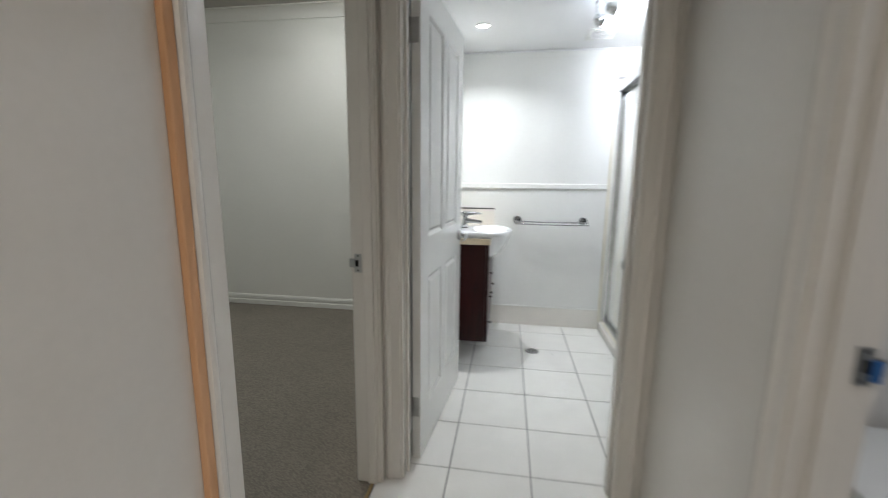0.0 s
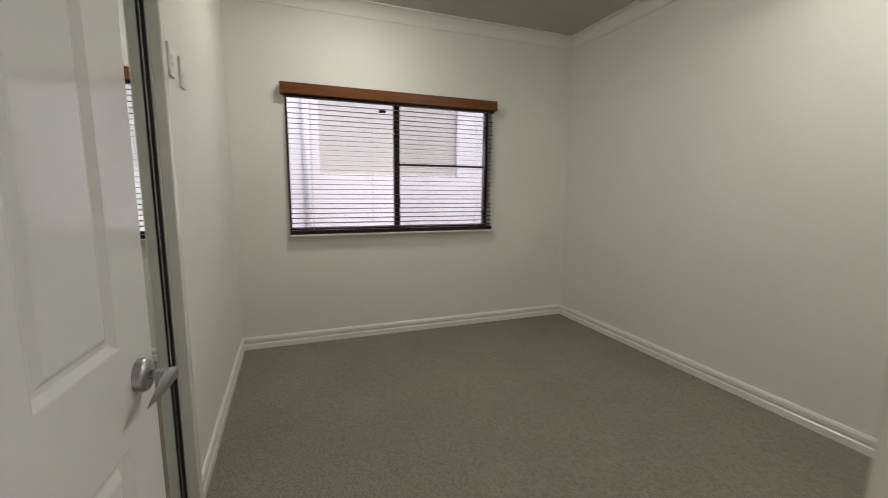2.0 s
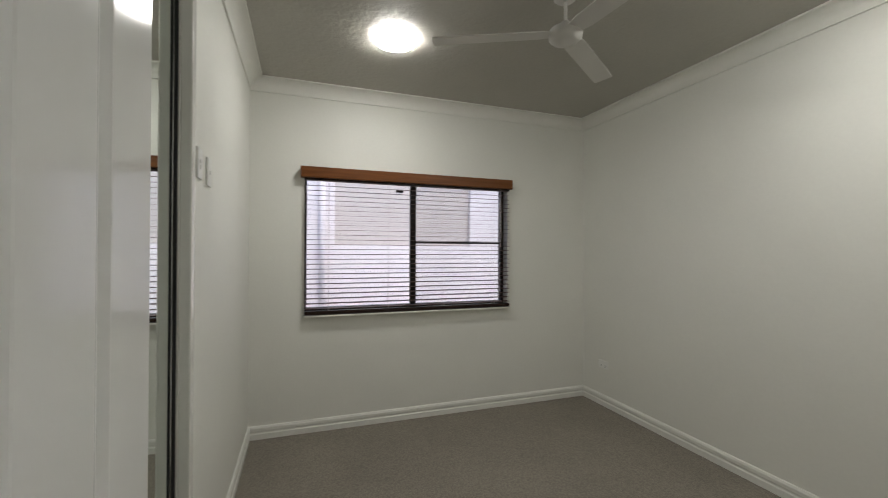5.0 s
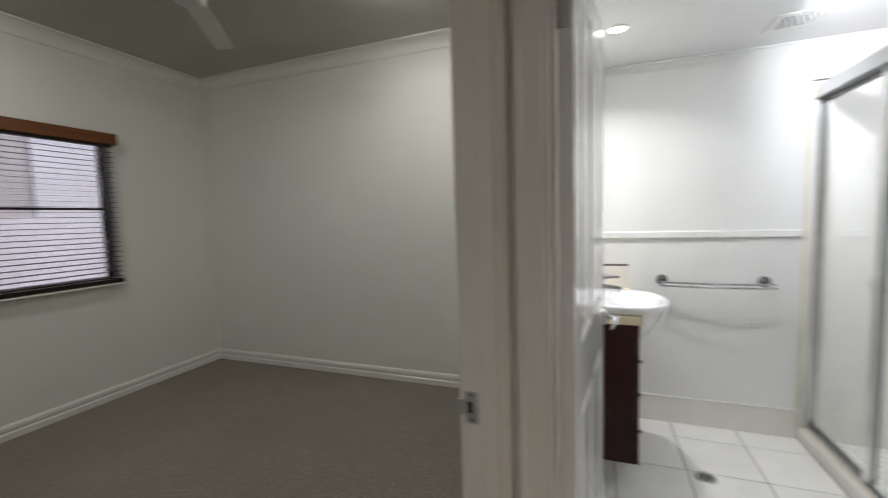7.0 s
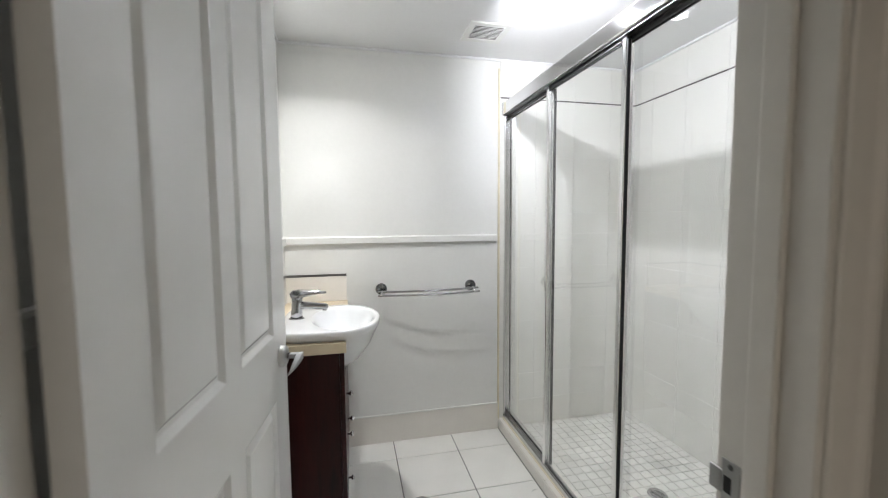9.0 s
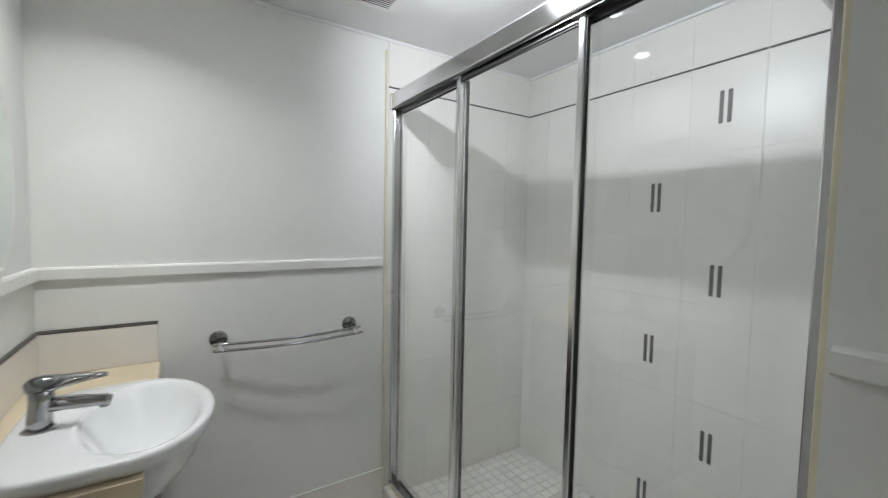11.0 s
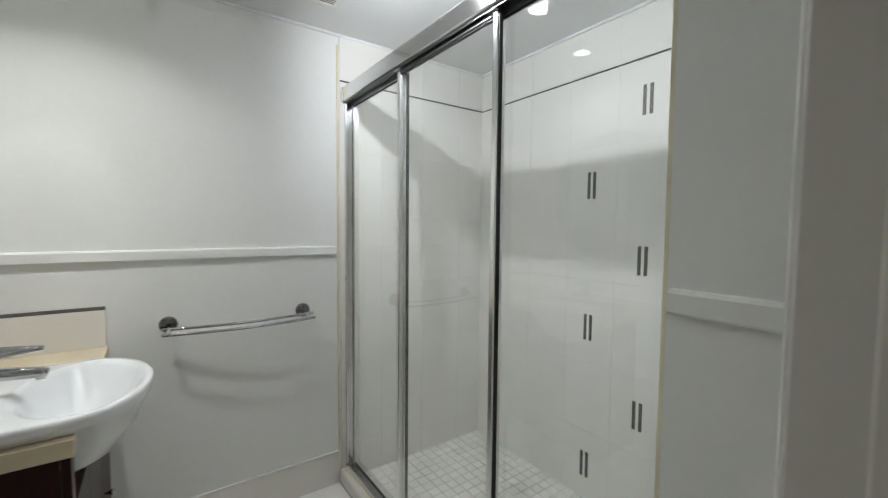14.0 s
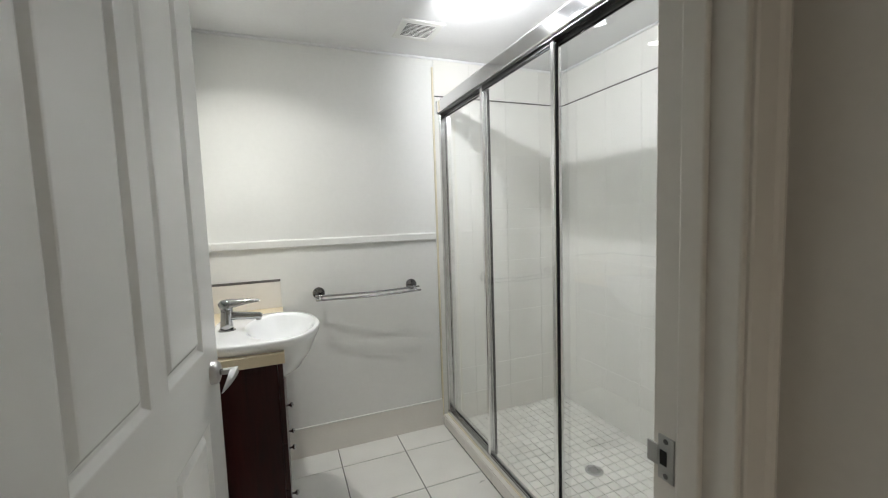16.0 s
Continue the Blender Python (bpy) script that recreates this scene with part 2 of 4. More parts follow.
CONCRETE = material("grey_concrete", (0.33, 0.32, 0.31), 0.85, 0, 0.15, 1.0, 0.1, 40, 0.3, 60)
BRASS = material("dull_brass_strip", (0.45, 0.33, 0.17), 0.4, 1.0, 0.1, 20)
BLUE = material("blue_tape", (0.03, 0.12, 0.35), 0.4)


# ---- mesh helpers ----
def link(name, bm, mat, smooth=False):
    me = bpy.data.meshes.new(name)
    if smooth:
        for f in bm.faces:
            f.smooth = True
    bm.to_mesh(me)
    bm.free()
    me.materials.append(mat)
    return new(name, me)


def part(name, bm, mat, parent, label="", smooth=False):
    o = link(name, bm, mat, smooth)
    o.parent = parent
    if label:
        o["label"] = label
    return o


def thing(name, bm, mat, label, category, kind="", group="", smooth=False):
    return tagged(link(name, bm, mat, smooth), label, category, group, kind)


def root(name, m, label, category, kind="", group=""):
    o = new(name)
    o.matrix_world = m
    return tagged(o, label, category, group, kind)


def box(bm, x0, y0, z0, x1, y1, z1, bevel=0.0, seg=2):
    """Adds a box between two corners, with rounded edges."""
    r = bmesh.ops.create_cube(bm, size=1, matrix=Matrix.Translation(((x0 + x1) / 2, (y0 + y1) / 2, (z0 + z1) / 2)) @ Matrix.Diagonal((abs(x1 - x0), abs(y1 - y0), abs(z1 - z0), 1)))
    if bevel:
        es = list({e for v in r["verts"] for e in v.link_edges})
        bmesh.ops.bevel(bm, geom=es, offset=bevel, segments=seg, affect="EDGES", profile=0.5)
    return bm


def boxes(*specs, bevel=0.0):
    bm = bmesh.new()
    for s in specs:
        box(bm, *s, bevel=bevel)
    return bm


def lathe(profile, n=32, m=None):
    """Turns (radius, height) pairs round z."""
    bm = bmesh.new()
    rings = []
    for r, z in profile:
        if r < 1e-6:
            rings.append([bm.verts.new((0, 0, z))])
        else:
            rings.append([bm.verts.new((r * math.cos(2 * math.pi * i / n), r * math.sin(2 * math.pi * i / n), z)) for i in range(n)])
    for a, b in zip(rings, rings[1:]):
        for i in range(n):
            j = (i + 1) % n
            q = [a[i % len(a)], a[j % len(a)], b[j % len(b)], b[i % len(b)]]
            q = [v for k, v in enumerate(q) if v not in q[:k]]
            if len(q) > 2:
                bm.faces.new(q)
    bmesh.ops.recalc_face_normals(bm, faces=bm.faces)
    if m is not None:
        bm.transform(m)
    return bm


def tube(points, radius, n=12, bm=None, flat=1.0):
    """A round bar along points; radius may be a list."""
    bm = bm or bmesh.new()
    pts = [Vector(p) for p in points]
    rad = radius if isinstance(radius, (list, tuple)) else [radius] * len(pts)
    rings, side = [], None
    for i, p in enumerate(pts):
        d = (pts[min(i + 1, len(pts) - 1)] - pts[max(i - 1, 0)]).normalized()
        if side is None:
            side = d.orthogonal().normalized()
        side = (side - d * side.dot(d)).normalized()
        up = d.cross(side)
        rings.append([bm.verts.new(p + rad[i] * (math.cos(2 * math.pi * k / n) * side + flat * math.sin(2 * math.pi * k / n) * up)) for k in range(n)])
    for a, b in zip(rings, rings[1:]):
        for k in range(n):
            bm.faces.new((a[k], a[(k + 1) % n], b[(k + 1) % n], b[k]))
    bm.faces.new(rings[0][::-1])
    bm.faces.new(rings[-1])
    bmesh.ops.recalc_face_normals(bm, faces=bm.faces)
    return bm


def prism(profile, axis_from, axis_to, m):
    """Sweeps a closed (u, v) profile along local x between two values, then places it."""
    bm = bmesh.new()
    a = [bm.verts.new((axis_from, u, v)) for u, v in profile]
    b = [bm.verts.new((axis_to, u, v)) for u, v in profile]
    k = len(profile)
    for i in range(k):
        bm.faces.new((a[i], a[(i + 1) % k], b[(i + 1) % k], b[i]))
    bm.faces.new(a[::-1])
    bm.faces.new(b)
    bmesh.ops.recalc_face_normals(bm, faces=bm.faces)
    bm.transform(m)
    return bm


# ---- plan ----
YB = 3.533            # bathroom end wall
XL = -0.336           # bathroom wall behind the basin
XS = 1.820            # far shower wall
YN = 1.925            # near shower wall
Y0, Y1 = 1.550, 1.665  # wall with the bathroom door
XB, XH = -0.472, -0.385  # wall with the bedroom door
XR, XQ = 0.640, 0.750  # wall on the other side of the hall
WX, BY0, BY1 = -3.748, 0.645, 3.645  # bedroom
ZB, ZC, ZH = 2.246, 2.70, 2.45  # ceilings: bathroom, bedroom, hall
DOOR_H = 2.04


def wall(name, bm, mat, label):
    return thing(name, bm, mat, label, "wall", "structure")


wall("wall_bathroom_end", boxes((XB, YB, -0.1, 2.0, YB + 0.13, 2.9)), WALL_BATH, "smooth white painted bathroom end wall")
wall("wall_basin_side", boxes((XB, Y1, -0.1, XL, YB, 2.9)), WALL_BATH, "smooth white wall between bathroom and bedroom")
wall("wall_shower_far", boxes((XS + 0.008, Y1, -0.1, XS + 0.15, YB, 2.9)), WALL_BATH, "tiled far wall of the shower")
wall("wall_shower_near", boxes((0.864, Y1, -0.1, XS + 0.008, YN - 0.008, 2.9)), WALL_BATH, "white painted nib wall beside the shower")
wall("wall_bathroom_door", boxes((XB, Y0, -0.1, -0.310, Y1, 2.9), (0.56, Y0, -0.1, XS + 0.15, Y1, 2.9), (-0.310, Y0, DOOR_H, 0.56, Y1, 2.9)), WALL_HALL, "beige painted wall at the end of the hall")
wall("wall_hall_bedroom", boxes((XB, -2.1, -0.1, XH, 0.668, 2.9), (XB, 1.521, -0.1, XH, Y0, 2.9), (XB, 0.668, DOOR_H, XH, 1.521, 2.9)), WALL_HALL, "beige painted hall wall with the bedroom door")
wall("wall_hall_laundry", boxes((XR, -2.1, -0.1, XQ, 0.06, 2.9), (XR, 0.86, -0.1, XQ, Y0, 2.9), (XR, 0.06, DOOR_H, XQ, 0.86, 2.9)), WALL_HALL, "beige painted hall wall with the laundry door")
wall("wall_hall_back", boxes((XB, -2.2, -0.1, 2.6, -2.1, 2.9)), WALL_HALL, "plain beige wall behind")
wall("wall_laundry_far", boxes((2.5, -2.1, -0.1, 2.6, Y0, 2.9)), WALL_HALL, "plain beige wall of the laundry")
wall("wall_bedroom_side", boxes((WX - 0.13, BY1, -0.1, XB, BY1 + 0.12, 2.9)), WALL_CREAM, "plain cream bedroom wall")
wall("wall_bedroom_inner", boxes((XB - 0.012, 1.532, -0.1, XB - 0.001, BY1, 2.9), (XB - 0.012, 0.0, -0.1, XB - 0.001, 0.656, 2.9), (XB - 0.012, 0.656, DOOR_H + 0.012, XB - 0.001, 1.532, 2.9)), WALL_CREAM, "cream plaster lining of the bedroom wall by the door")
wall("wall_bedroom_wardrobe", boxes((WX - 0.13, BY0 - 0.1, -0.1, -1.99, BY0, 2.9), (-1.99, BY0 - 0.1, 2.40, XB - 0.012, BY0, 2.9), (-0.62, BY0 - 0.1, -0.1, XB - 0.012, BY0, 2.40)), WALL_CREAM, "cream bedroom wall with the wardrobe opening")
wall("wall_wardrobe_back", boxes((-2.1, -0.12, -0.1, XB - 0.012, -0.02, 2.9), (-2.1, -0.02, -0.1, -1.99, BY0 - 0.1, 2.9)), WALL_CREAM, "plain wall closing the wardrobe")
wall("wall_window", boxes((WX - 0.13, BY0 - 0.1, -0.1, WX, 1.035, 2.9), (WX - 0.13, 2.80, -0.1, WX, BY1 + 0.12, 2.9), (WX - 0.13, 1.035, -0.1, WX, 2.80, 0.925), (WX - 0.13, 1.035, 2.03, WX, 2.80, 2.9)), WALL_CREAM, "cream bedroom wall with the window")

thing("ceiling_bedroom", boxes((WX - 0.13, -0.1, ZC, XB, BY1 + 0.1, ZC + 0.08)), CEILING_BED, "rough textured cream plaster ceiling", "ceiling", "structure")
thing("ceiling_bathroom", boxes((XL, Y1, ZB, XS + 0.008, YB, ZB + 0.08)), CEILING_WHITE, "flat white bathroom ceiling", "ceiling", "structure")
thing("ceiling_hall", boxes((XH, -2.1, ZH, XR, Y0, ZH + 0.08), (XQ, -2.1, ZH, 2.5, Y0, ZH + 0.08)), CEILING_WHITE, "flat white hall ceiling", "ceiling", "structure")

thing("roof", boxes((WX - 0.13, -2.2, 2.9, 2.6, BY1 + 0.12, 3.0)), CONCRETE, "flat grey slab above the rooms", "roof", "structure")
thing("floor_bedroom", boxes((WX, 0.0, -0.1, XH - 0.03, BY1, 0.0)), CARPET, "taupe loop-pile carpet", "carpet", "structure")
FLOOR = thing("floor", boxes((XH - 0.028, -2.1, -0.1, XS + 0.01, YB, -0.003), (XS + 0.01, -2.1, -0.1, 2.5, Y0, -0.003)), GROUT, "white square floor tiles with dark grout", "floor", "structure")
thing("carpet_trim", boxes((XH - 0.034, 0.686, -0.002, XH - 0.022, 1.503, 0.004), bevel=0.001), BRASS, "dull brass carpet strip under the bedroom door", "trim", "structure")


# ---- skirting and cornice ----
SKIRT = [(0, 0), (0.016, 0), (0.016, 0.040), (0.0105, 0.047), (0.0105, 0.056), (0.0145, 0.062), (0.0145, 0.082), (0.008, 0.096), (0, 0.098)]
COVE = [(0, 0), (0, -0.095), (0.010, -0.095)] + [(0.075 - 0.065 * math.cos(a) + 0.0, -0.080 + 0.068 * math.sin(a)) for a in [i * math.pi / 16 for i in range(9)]] + [(0.09, -0.012), (0.09, 0)]


def run(profile, x0, y0, x1, y1, z):
    """A moulding along a wall from one floor point to another; the room lies to the left of the way."""
    d = Vector((x1 - x0, y1 - y0, 0))
    return prism(profile, 0, d.length, pose(x0, y0, z, 0, 0, math.degrees(math.atan2(d.y, d.x))))


for x0, y0, x1, y1 in ((WX, BY0, -2.036, BY0), (WX, BY1, WX, BY0), (XB - 0.012, BY1, WX, BY1), (XB - 0.012, 1.60, XB - 0.012, BY1)):
    thing("baseboard", run(SKIRT, x0, y0, x1, y1, 0), TRIM, "grooved white gloss skirting board", "baseboard", "structure")
for x0, y0, x1, y1 in ((WX, BY0, XB - 0.012, BY0), (WX, BY1, WX, BY0), (XB - 0.012, BY1, WX, BY1), (XB - 0.012, BY0, XB - 0.012, BY1)):
    thing("cornice", run(COVE, x0, y0, x1, y1, ZC), WALL_CREAM, "cream coved plaster cornice", "cornice", "structure")
for bm in (boxes((XL, YB - 0.012, ZB - 0.014, XS, YB, ZB), bevel=0.004), boxes((XS - 0.012, YN, ZB - 0.014, XS, YB - 0.012, ZB), bevel=0.004), boxes((XL, Y1, ZB - 0.014, XL + 0.012, YB - 0.012, ZB), bevel=0.004)):
    thing("trim", bm, CEILING_WHITE, "thin white bead between wall and ceiling", "trim", "structure")

# wall sheet, dado rail and silicone joints of the bathroom
thing("wall_sheet", boxes((XL, YB - 0.006, 0.17, 0.884, YB, 2.191), bevel=0.0015), WALL_BATH, "smooth white wall sheet with a fine shadow joint", "wall panel", "structure")
RAIL = [(0, 0), (0.016, 0.002), (0.018, 0.006), (0.018, 0.037), (0.014, 0.043), (0, 0.044)]
thing("dado_rail", run(RAIL, 0.872, YB - 0.006, XL, YB - 0.006, 1.174), WALL_BATH, "white painted dado rail", "trim", "structure")
thing("dado_rail", run(RAIL, XL, YB - 0.02, XL, Y1 + 0.02, 1.174), WALL_BATH, "white painted dado rail under the mirror", "trim", "structure")
thing("dado_rail", run(RAIL, 0.864, Y1 + 0.02, 0.864, 1.908, 1.174), WALL_BATH, "white painted dado rail on the nib wall", "trim", "structure")
thing("silicone_joint", boxes((0.886, YB - 0.0105, 0.06, 0.898, YB, 2.191), bevel=0.003), SILICONE, "yellowed silicone joint beside the shower tiles", "trim", "structure")
thing("silicone_joint", boxes((0.864, 1.914, 0.06, 0.872, 1.927, 2.23), bevel=0.003), SILICONE, "yellowed silicone joint beside the shower frame", "trim", "structure")


# ---- door frames ----
ARCH = [(0, 0), (0.010, 0.0), (0.0125, 0.003), (0.013, 0.038), (0.0165, 0.044), (0.018, 0.051), (0.0165, 0.058), (0.010, 0.062), (0, 0.062)]


def door_frame(name, m, width, deep, label, mats, strike_far=True, strike_z=0.932):
    """Lining with stops, mouldings on both faces and a strike plate; x across the opening, y through the wall."""
    r = root(name, m, label, "door frame", "structure")
    near, far = mats
    j = 0.006
    part("jamb", boxes((0, -j, 0, 0.018, deep + j, DOOR_H), bevel=0.003), near, r)
    part("jamb", boxes((width - 0.018, -j, 0, width, deep + j, DOOR_H), bevel=0.003), near, r)
    part("head", boxes((0.018, -j, DOOR_H - 0.018, width - 0.018, deep + j, DOOR_H), bevel=0.003), near, r)
    s0, s1 = deep - 0.078, deep - 0.042
    part("stop", boxes((0.018, s0, 0, 0.029, s1, DOOR_H - 0.018), bevel=0.003), near, r)
    part("stop", boxes((width - 0.029, s0, 0, width - 0.018, s1, DOOR_H - 0.018), bevel=0.003), near, r)
    part("stop", boxes((0.029, s0, DOOR_H - 0.029, width - 0.029, s1, DOOR_H - 0.018), bevel=0.003), near, r)
    for y, flip, mat in ((-j, -1, near), (deep + j, 1, far)):
        up = Matrix(((0, 0, 1, 0), (0, flip, 0, 0), (1, 0, 0, 0), (0, 0, 0, 1)))  # x up, u out of the wall, v along the wall
        for x, way in ((0.008, -1), (width - 0.008, 1)):
            bm = prism(ARCH, 0, DOOR_H + 0.05, Matrix.Translation((x, y - flip * 0.006, 0)) @ Matrix.Diagonal((way, 1, 1, 1)) @ up)
            bmesh.ops.recalc_face_normals(bm, faces=bm.faces)
            part("architrave", bm, mat, r)
        over = Matrix(((1, 0, 0, 0), (0, flip, 0, 0), (0, 0, 1, 0), (0, 0, 0, 1)))
        bm = prism(ARCH, -0.05, width + 0.05, Matrix.Translation((0, y - flip * 0.006, DOOR_H - 0.008)) @ over)
        bmesh.ops.recalc_face_normals(bm, faces=bm.faces)
        part("architrave", bm, mat, r)
    x, w = (width - 0.018, -1) if strike_far else (0.018, 1)
    sy = deep - 0.019
    plate = part("strike_plate", boxes((x, sy - 0.014, strike_z - 0.036, x + w * 0.0025, sy + 0.014, strike_z + 0.036), (x, sy + 0.014, strike_z - 0.017, x + w * 0.003, sy + 0.034, strike_z + 0.017), bevel=0.0008), STEEL, r, "worn steel strike plate")
    part("latch_hole", boxes((x + w * 0.001, sy - 0.002, strike_z - 0.012, x + w * 0.0034, sy + 0.010, strike_z + 0.012)), DARK_HOLE, plate)
    for dz in (-0.028, 0.028):
        part("screw", lathe([(0, 0.0012), (0.004, 0.0008), (0.0045, 0)], 10, Matrix.Translation((x + w * 0.0026, sy, strike_z + dz)) @ pose(0, 0, 0, 0, 90 * w, 0)), TRACK_DARK, plate)
    return r


door_frame("door_frame_bathroom", pose(-0.310, Y0, 0), 0.870, Y1 - Y0, "painted timber bathroom door frame with steel strike plate", (TRIM_HALL, TRIM))
door_frame("door_frame_bedroom", pose(XH, 0.668, 0, 0, 0, 90), 0.853, XH - XB, "painted timber bedroom door frame with steel strike plate", (TRIM_HALL, TRIM_HALL))
door_frame("door_frame_laundry", pose(XR, 0.86, 0, 0, 0, -90), 0.80, XQ - XR, "painted timber laundry door frame with steel strike plate", (TRIM_HALL, TRIM_HALL), False)
# narrow upright strip coloured orange, beside the bedroom architrave
thing("orange_edge", boxes((XH, 0.592, 0, XH + 0.013, 0.6125, DOOR_H + 0.04), bevel=0.003), ORANGE_STRIP, "narrow orange edge strip beside the bedroom architrave", "trim", "structure")


# ---- doors ----
def lever(parent, side, x, z):
    """A rose and a lever that curls down, on the face y = side * 0.0175."""
    y = side * 0.0175
    turn = pose(x, y, z, -90 * side, 0, 0)
    part("rose", lathe([(0, 0.019), (0.020, 0.019), (0.027, 0.016), (0.0305, 0.010), (0.031, 0)], 28, turn), HANDLE_SATIN, parent, smooth=True)
    part("neck", lathe([(0.008, 0.018), (0.008, 0.026), (0, 0.026)], 16, turn), DARK_CHROME, parent, smooth=True)
    # flat arm out of the door, then a crescent that turns back to it
    n = 16
    bm, rings = bmesh.new(), []
    for i in range(6):
        q = 0.022 + 0.026 * i / 5
        rings.append([(0.008 + 0.0005 * i, q, 0.0065), (-0.008 - 0.0005 * i, q, 0.0065), (-0.008 - 0.0005 * i, q, -0.0065), (0.008 + 0.0005 * i, q, -0.0065)])
    for i in range(1, n + 1):
        a = i / n
        outer = (0.0105 - 0.080 * a, 0.062 - 0.003 * a - 0.024 * a ** 2.0)
        inner = (-0.0105 - 0.056 * a, 0.046 - 0.002 * a - 0.010 * a ** 1.7)
        half, drop = 0.0015 + 0.0085 * (1 - a ** 2.2), -0.034 * a ** 1.4
        rings.append([(*outer, drop + half), (*inner, drop + half), (*inner, drop - half), (*outer, drop - half)])
    loops = [[bm.verts.new((x + p[0], y + side * p[1], z + p[2])) for p in ring] for ring in rings]
    for a, b in zip(loops, loops[1:]):
        for k in range(4):
            bm.faces.new((a[k], a[(k + 1) % 4], b[(k + 1) % 4], b[k]))
    bm.faces.new(loops[0][::-1])
    bm.faces.new(loops[-1])
    bmesh.ops.recalc_face_normals(bm, faces=bm.faces)
    bmesh.ops.bevel(bm, geom=[e for e in bm.edges if e.is_manifold and e.calc_face_angle(0) > 0.7], offset=0.0015, segments=2, affect="EDGES")
    part("lever", bm, HANDLE_SATIN, parent, "flat satin-nickel lever curling back to the door")


def panel_door(name, m, width, height, label, handle_z=0.93):
    """Four-panel moulded leaf; x from the hinge to the free edge, y through the leaf."""
    r = root(name, m, label, "door", "structure")
    h = 0.0175
    cols = ((0.118, 0.118 + (width - 0.312) / 2), (width - 0.118 - (width - 0.312) / 2, width - 0.118))
    rows = ((0.22, 0.825), (1.0, height - 0.12))
    for x0, x1 in ((0, cols[0][0]), (cols[0][1], cols[1][0]), (cols[1][1], width)):
        part("stile", boxes((x0, -h, 0.006, x1, h, height)), DOOR_PAINT, r)
    for c in cols:
        for z0, z1 in ((0.006, rows[0][0]), (rows[0][1], rows[1][0]), (rows[1][1], height)):
            part("rail", boxes((c[0], -h, z0, c[1], h, z1)), DOOR_PAINT, r)
    for c in cols:
        for w in rows:
            for s in (-1, 1):
                p = bmesh.new()
                base = s * (h - 0.012)
                loops = []
                for inset, rise in ((0.0, 0.0120), (0.003, 0.0114), (0.014, 0.0016), (0.018, 0.0010), (0.022, 0.0014), (0.033, 0.0095), (0.037, 0.0105)):
                    y = base + s * rise
                    loops.append([p.verts.new(q) for q in ((c[0] + inset, y, w[0] + inset), (c[1] - inset, y, w[0] + inset), (c[1] - inset, y, w[1] - inset), (c[0] + inset, y, w[1] - inset))])
                for a, b in zip(loops, loops[1:]):
                    for i in range(4):
                        p.faces.new((a[i], a[(i + 1) % 4], b[(i + 1) % 4], b[i]))
                p.faces.new(loops[-1])
                bmesh.ops.recalc_face_normals(p, faces=p.faces)
                if sum(f.normal.y for f in p.faces) * s < 0:
                    bmesh.ops.reverse_faces(p, faces=p.faces)
                part("panel", p, DOOR_PAINT, r)
    for s in (-1, 1):
        lever(r, s, width - 0.062, handle_z)
    part("latch_plate", boxes((width - 0.001, -0.012, handle_z - 0.03, width + 0.0015, 0.012, handle_z + 0.03)), STEEL, r)
    for z in (0.256, 1.803):
        hinge = part("hinge", tube([(-0.004, 0.024, z - 0.045), (-0.004, 0.024, z + 0.045)], 0.0065, 12), STEEL, r, "steel butt hinge", True)
        part("hinge_leaf", boxes((-0.0025, -0.012, z - 0.045, 0.0, 0.026, z + 0.045)), STEEL, hinge)
    return r


bath_angle = math.degrees(math.atan2(0.788, 0.075))
panel_door("door_bathroom", pose(-0.2665, 1.676, 0, 0, 0, bath_angle), 0.79, 2.02, "glossy white four-panel bathroom door standing open")
panel_door("door_bedroom", pose(XB - 0.016, 0.692, 0, 0, 0, 180 - 4.8), 0.738, 2.02, "glossy white four-panel bedroom door standing open against the wardrobe")

# ---- wardrobe ----
thing("wardrobe_trim", boxes((-2.034, BY0 - 0.02, 0, -1.985, BY0 + 0.018, 2.44), bevel=0.005), TRIM, "white gloss upright trim of the wardrobe", "trim", "structure")
thing("wardrobe_trim", boxes((-1.985, BY0 - 0.02, 2.40, -0.62, BY0 + 0.018, 2.44), bevel=0.005), TRIM, "white gloss head trim of the wardrobe", "trim", "structure")
for k, (x0, x1, y) in enumerate(((-1.965, -1.27, BY0 - 0.035), (-1.32, -0.625, BY0 - 0.075))):
    d = root("mirror_door", pose((x0 + x1) / 2, y, 0), "sliding mirrored wardrobe door in a slim dark frame", "wardrobe door", "structure", "wardrobe doors")
    w = (x1 - x0) / 2
    part("mirror", boxes((-w + 0.0045, -0.003, 0.04, w - 0.02, 0.003, 2.37)), MIRROR, d)
    part("stile", boxes((-w, -0.012, 0.01, -w + 0.0045, 0.0045, 2.39), bevel=0.001), CHROME, d)
    part("stile", boxes((w - 0.02, -0.012, 0.01, w, 0.012, 2.39), bevel=0.002), RUBBER, d)
    part("seal", boxes((-w - 0.008, -0.010, 0.01, -w, 0.014, 2.39)), RUBBER, d)
    part("rail", boxes((-w + 0.02, -0.012, 0.01, w - 0.02, 0.012, 0.04), bevel=0.002), CHROME, d)
    part("rail", boxes((-w + 0.02, -0.012, 2.37, w - 0.02, 0.012, 2.39), bevel=0.002), CHROME, d)
thing("wardrobe_jamb", boxes((-1.988, BY0 - 0.1, 0, -1.9745, BY0 - 0.018, 2.40)), TRIM, "white jamb behind the mirror door", "trim", "structure")

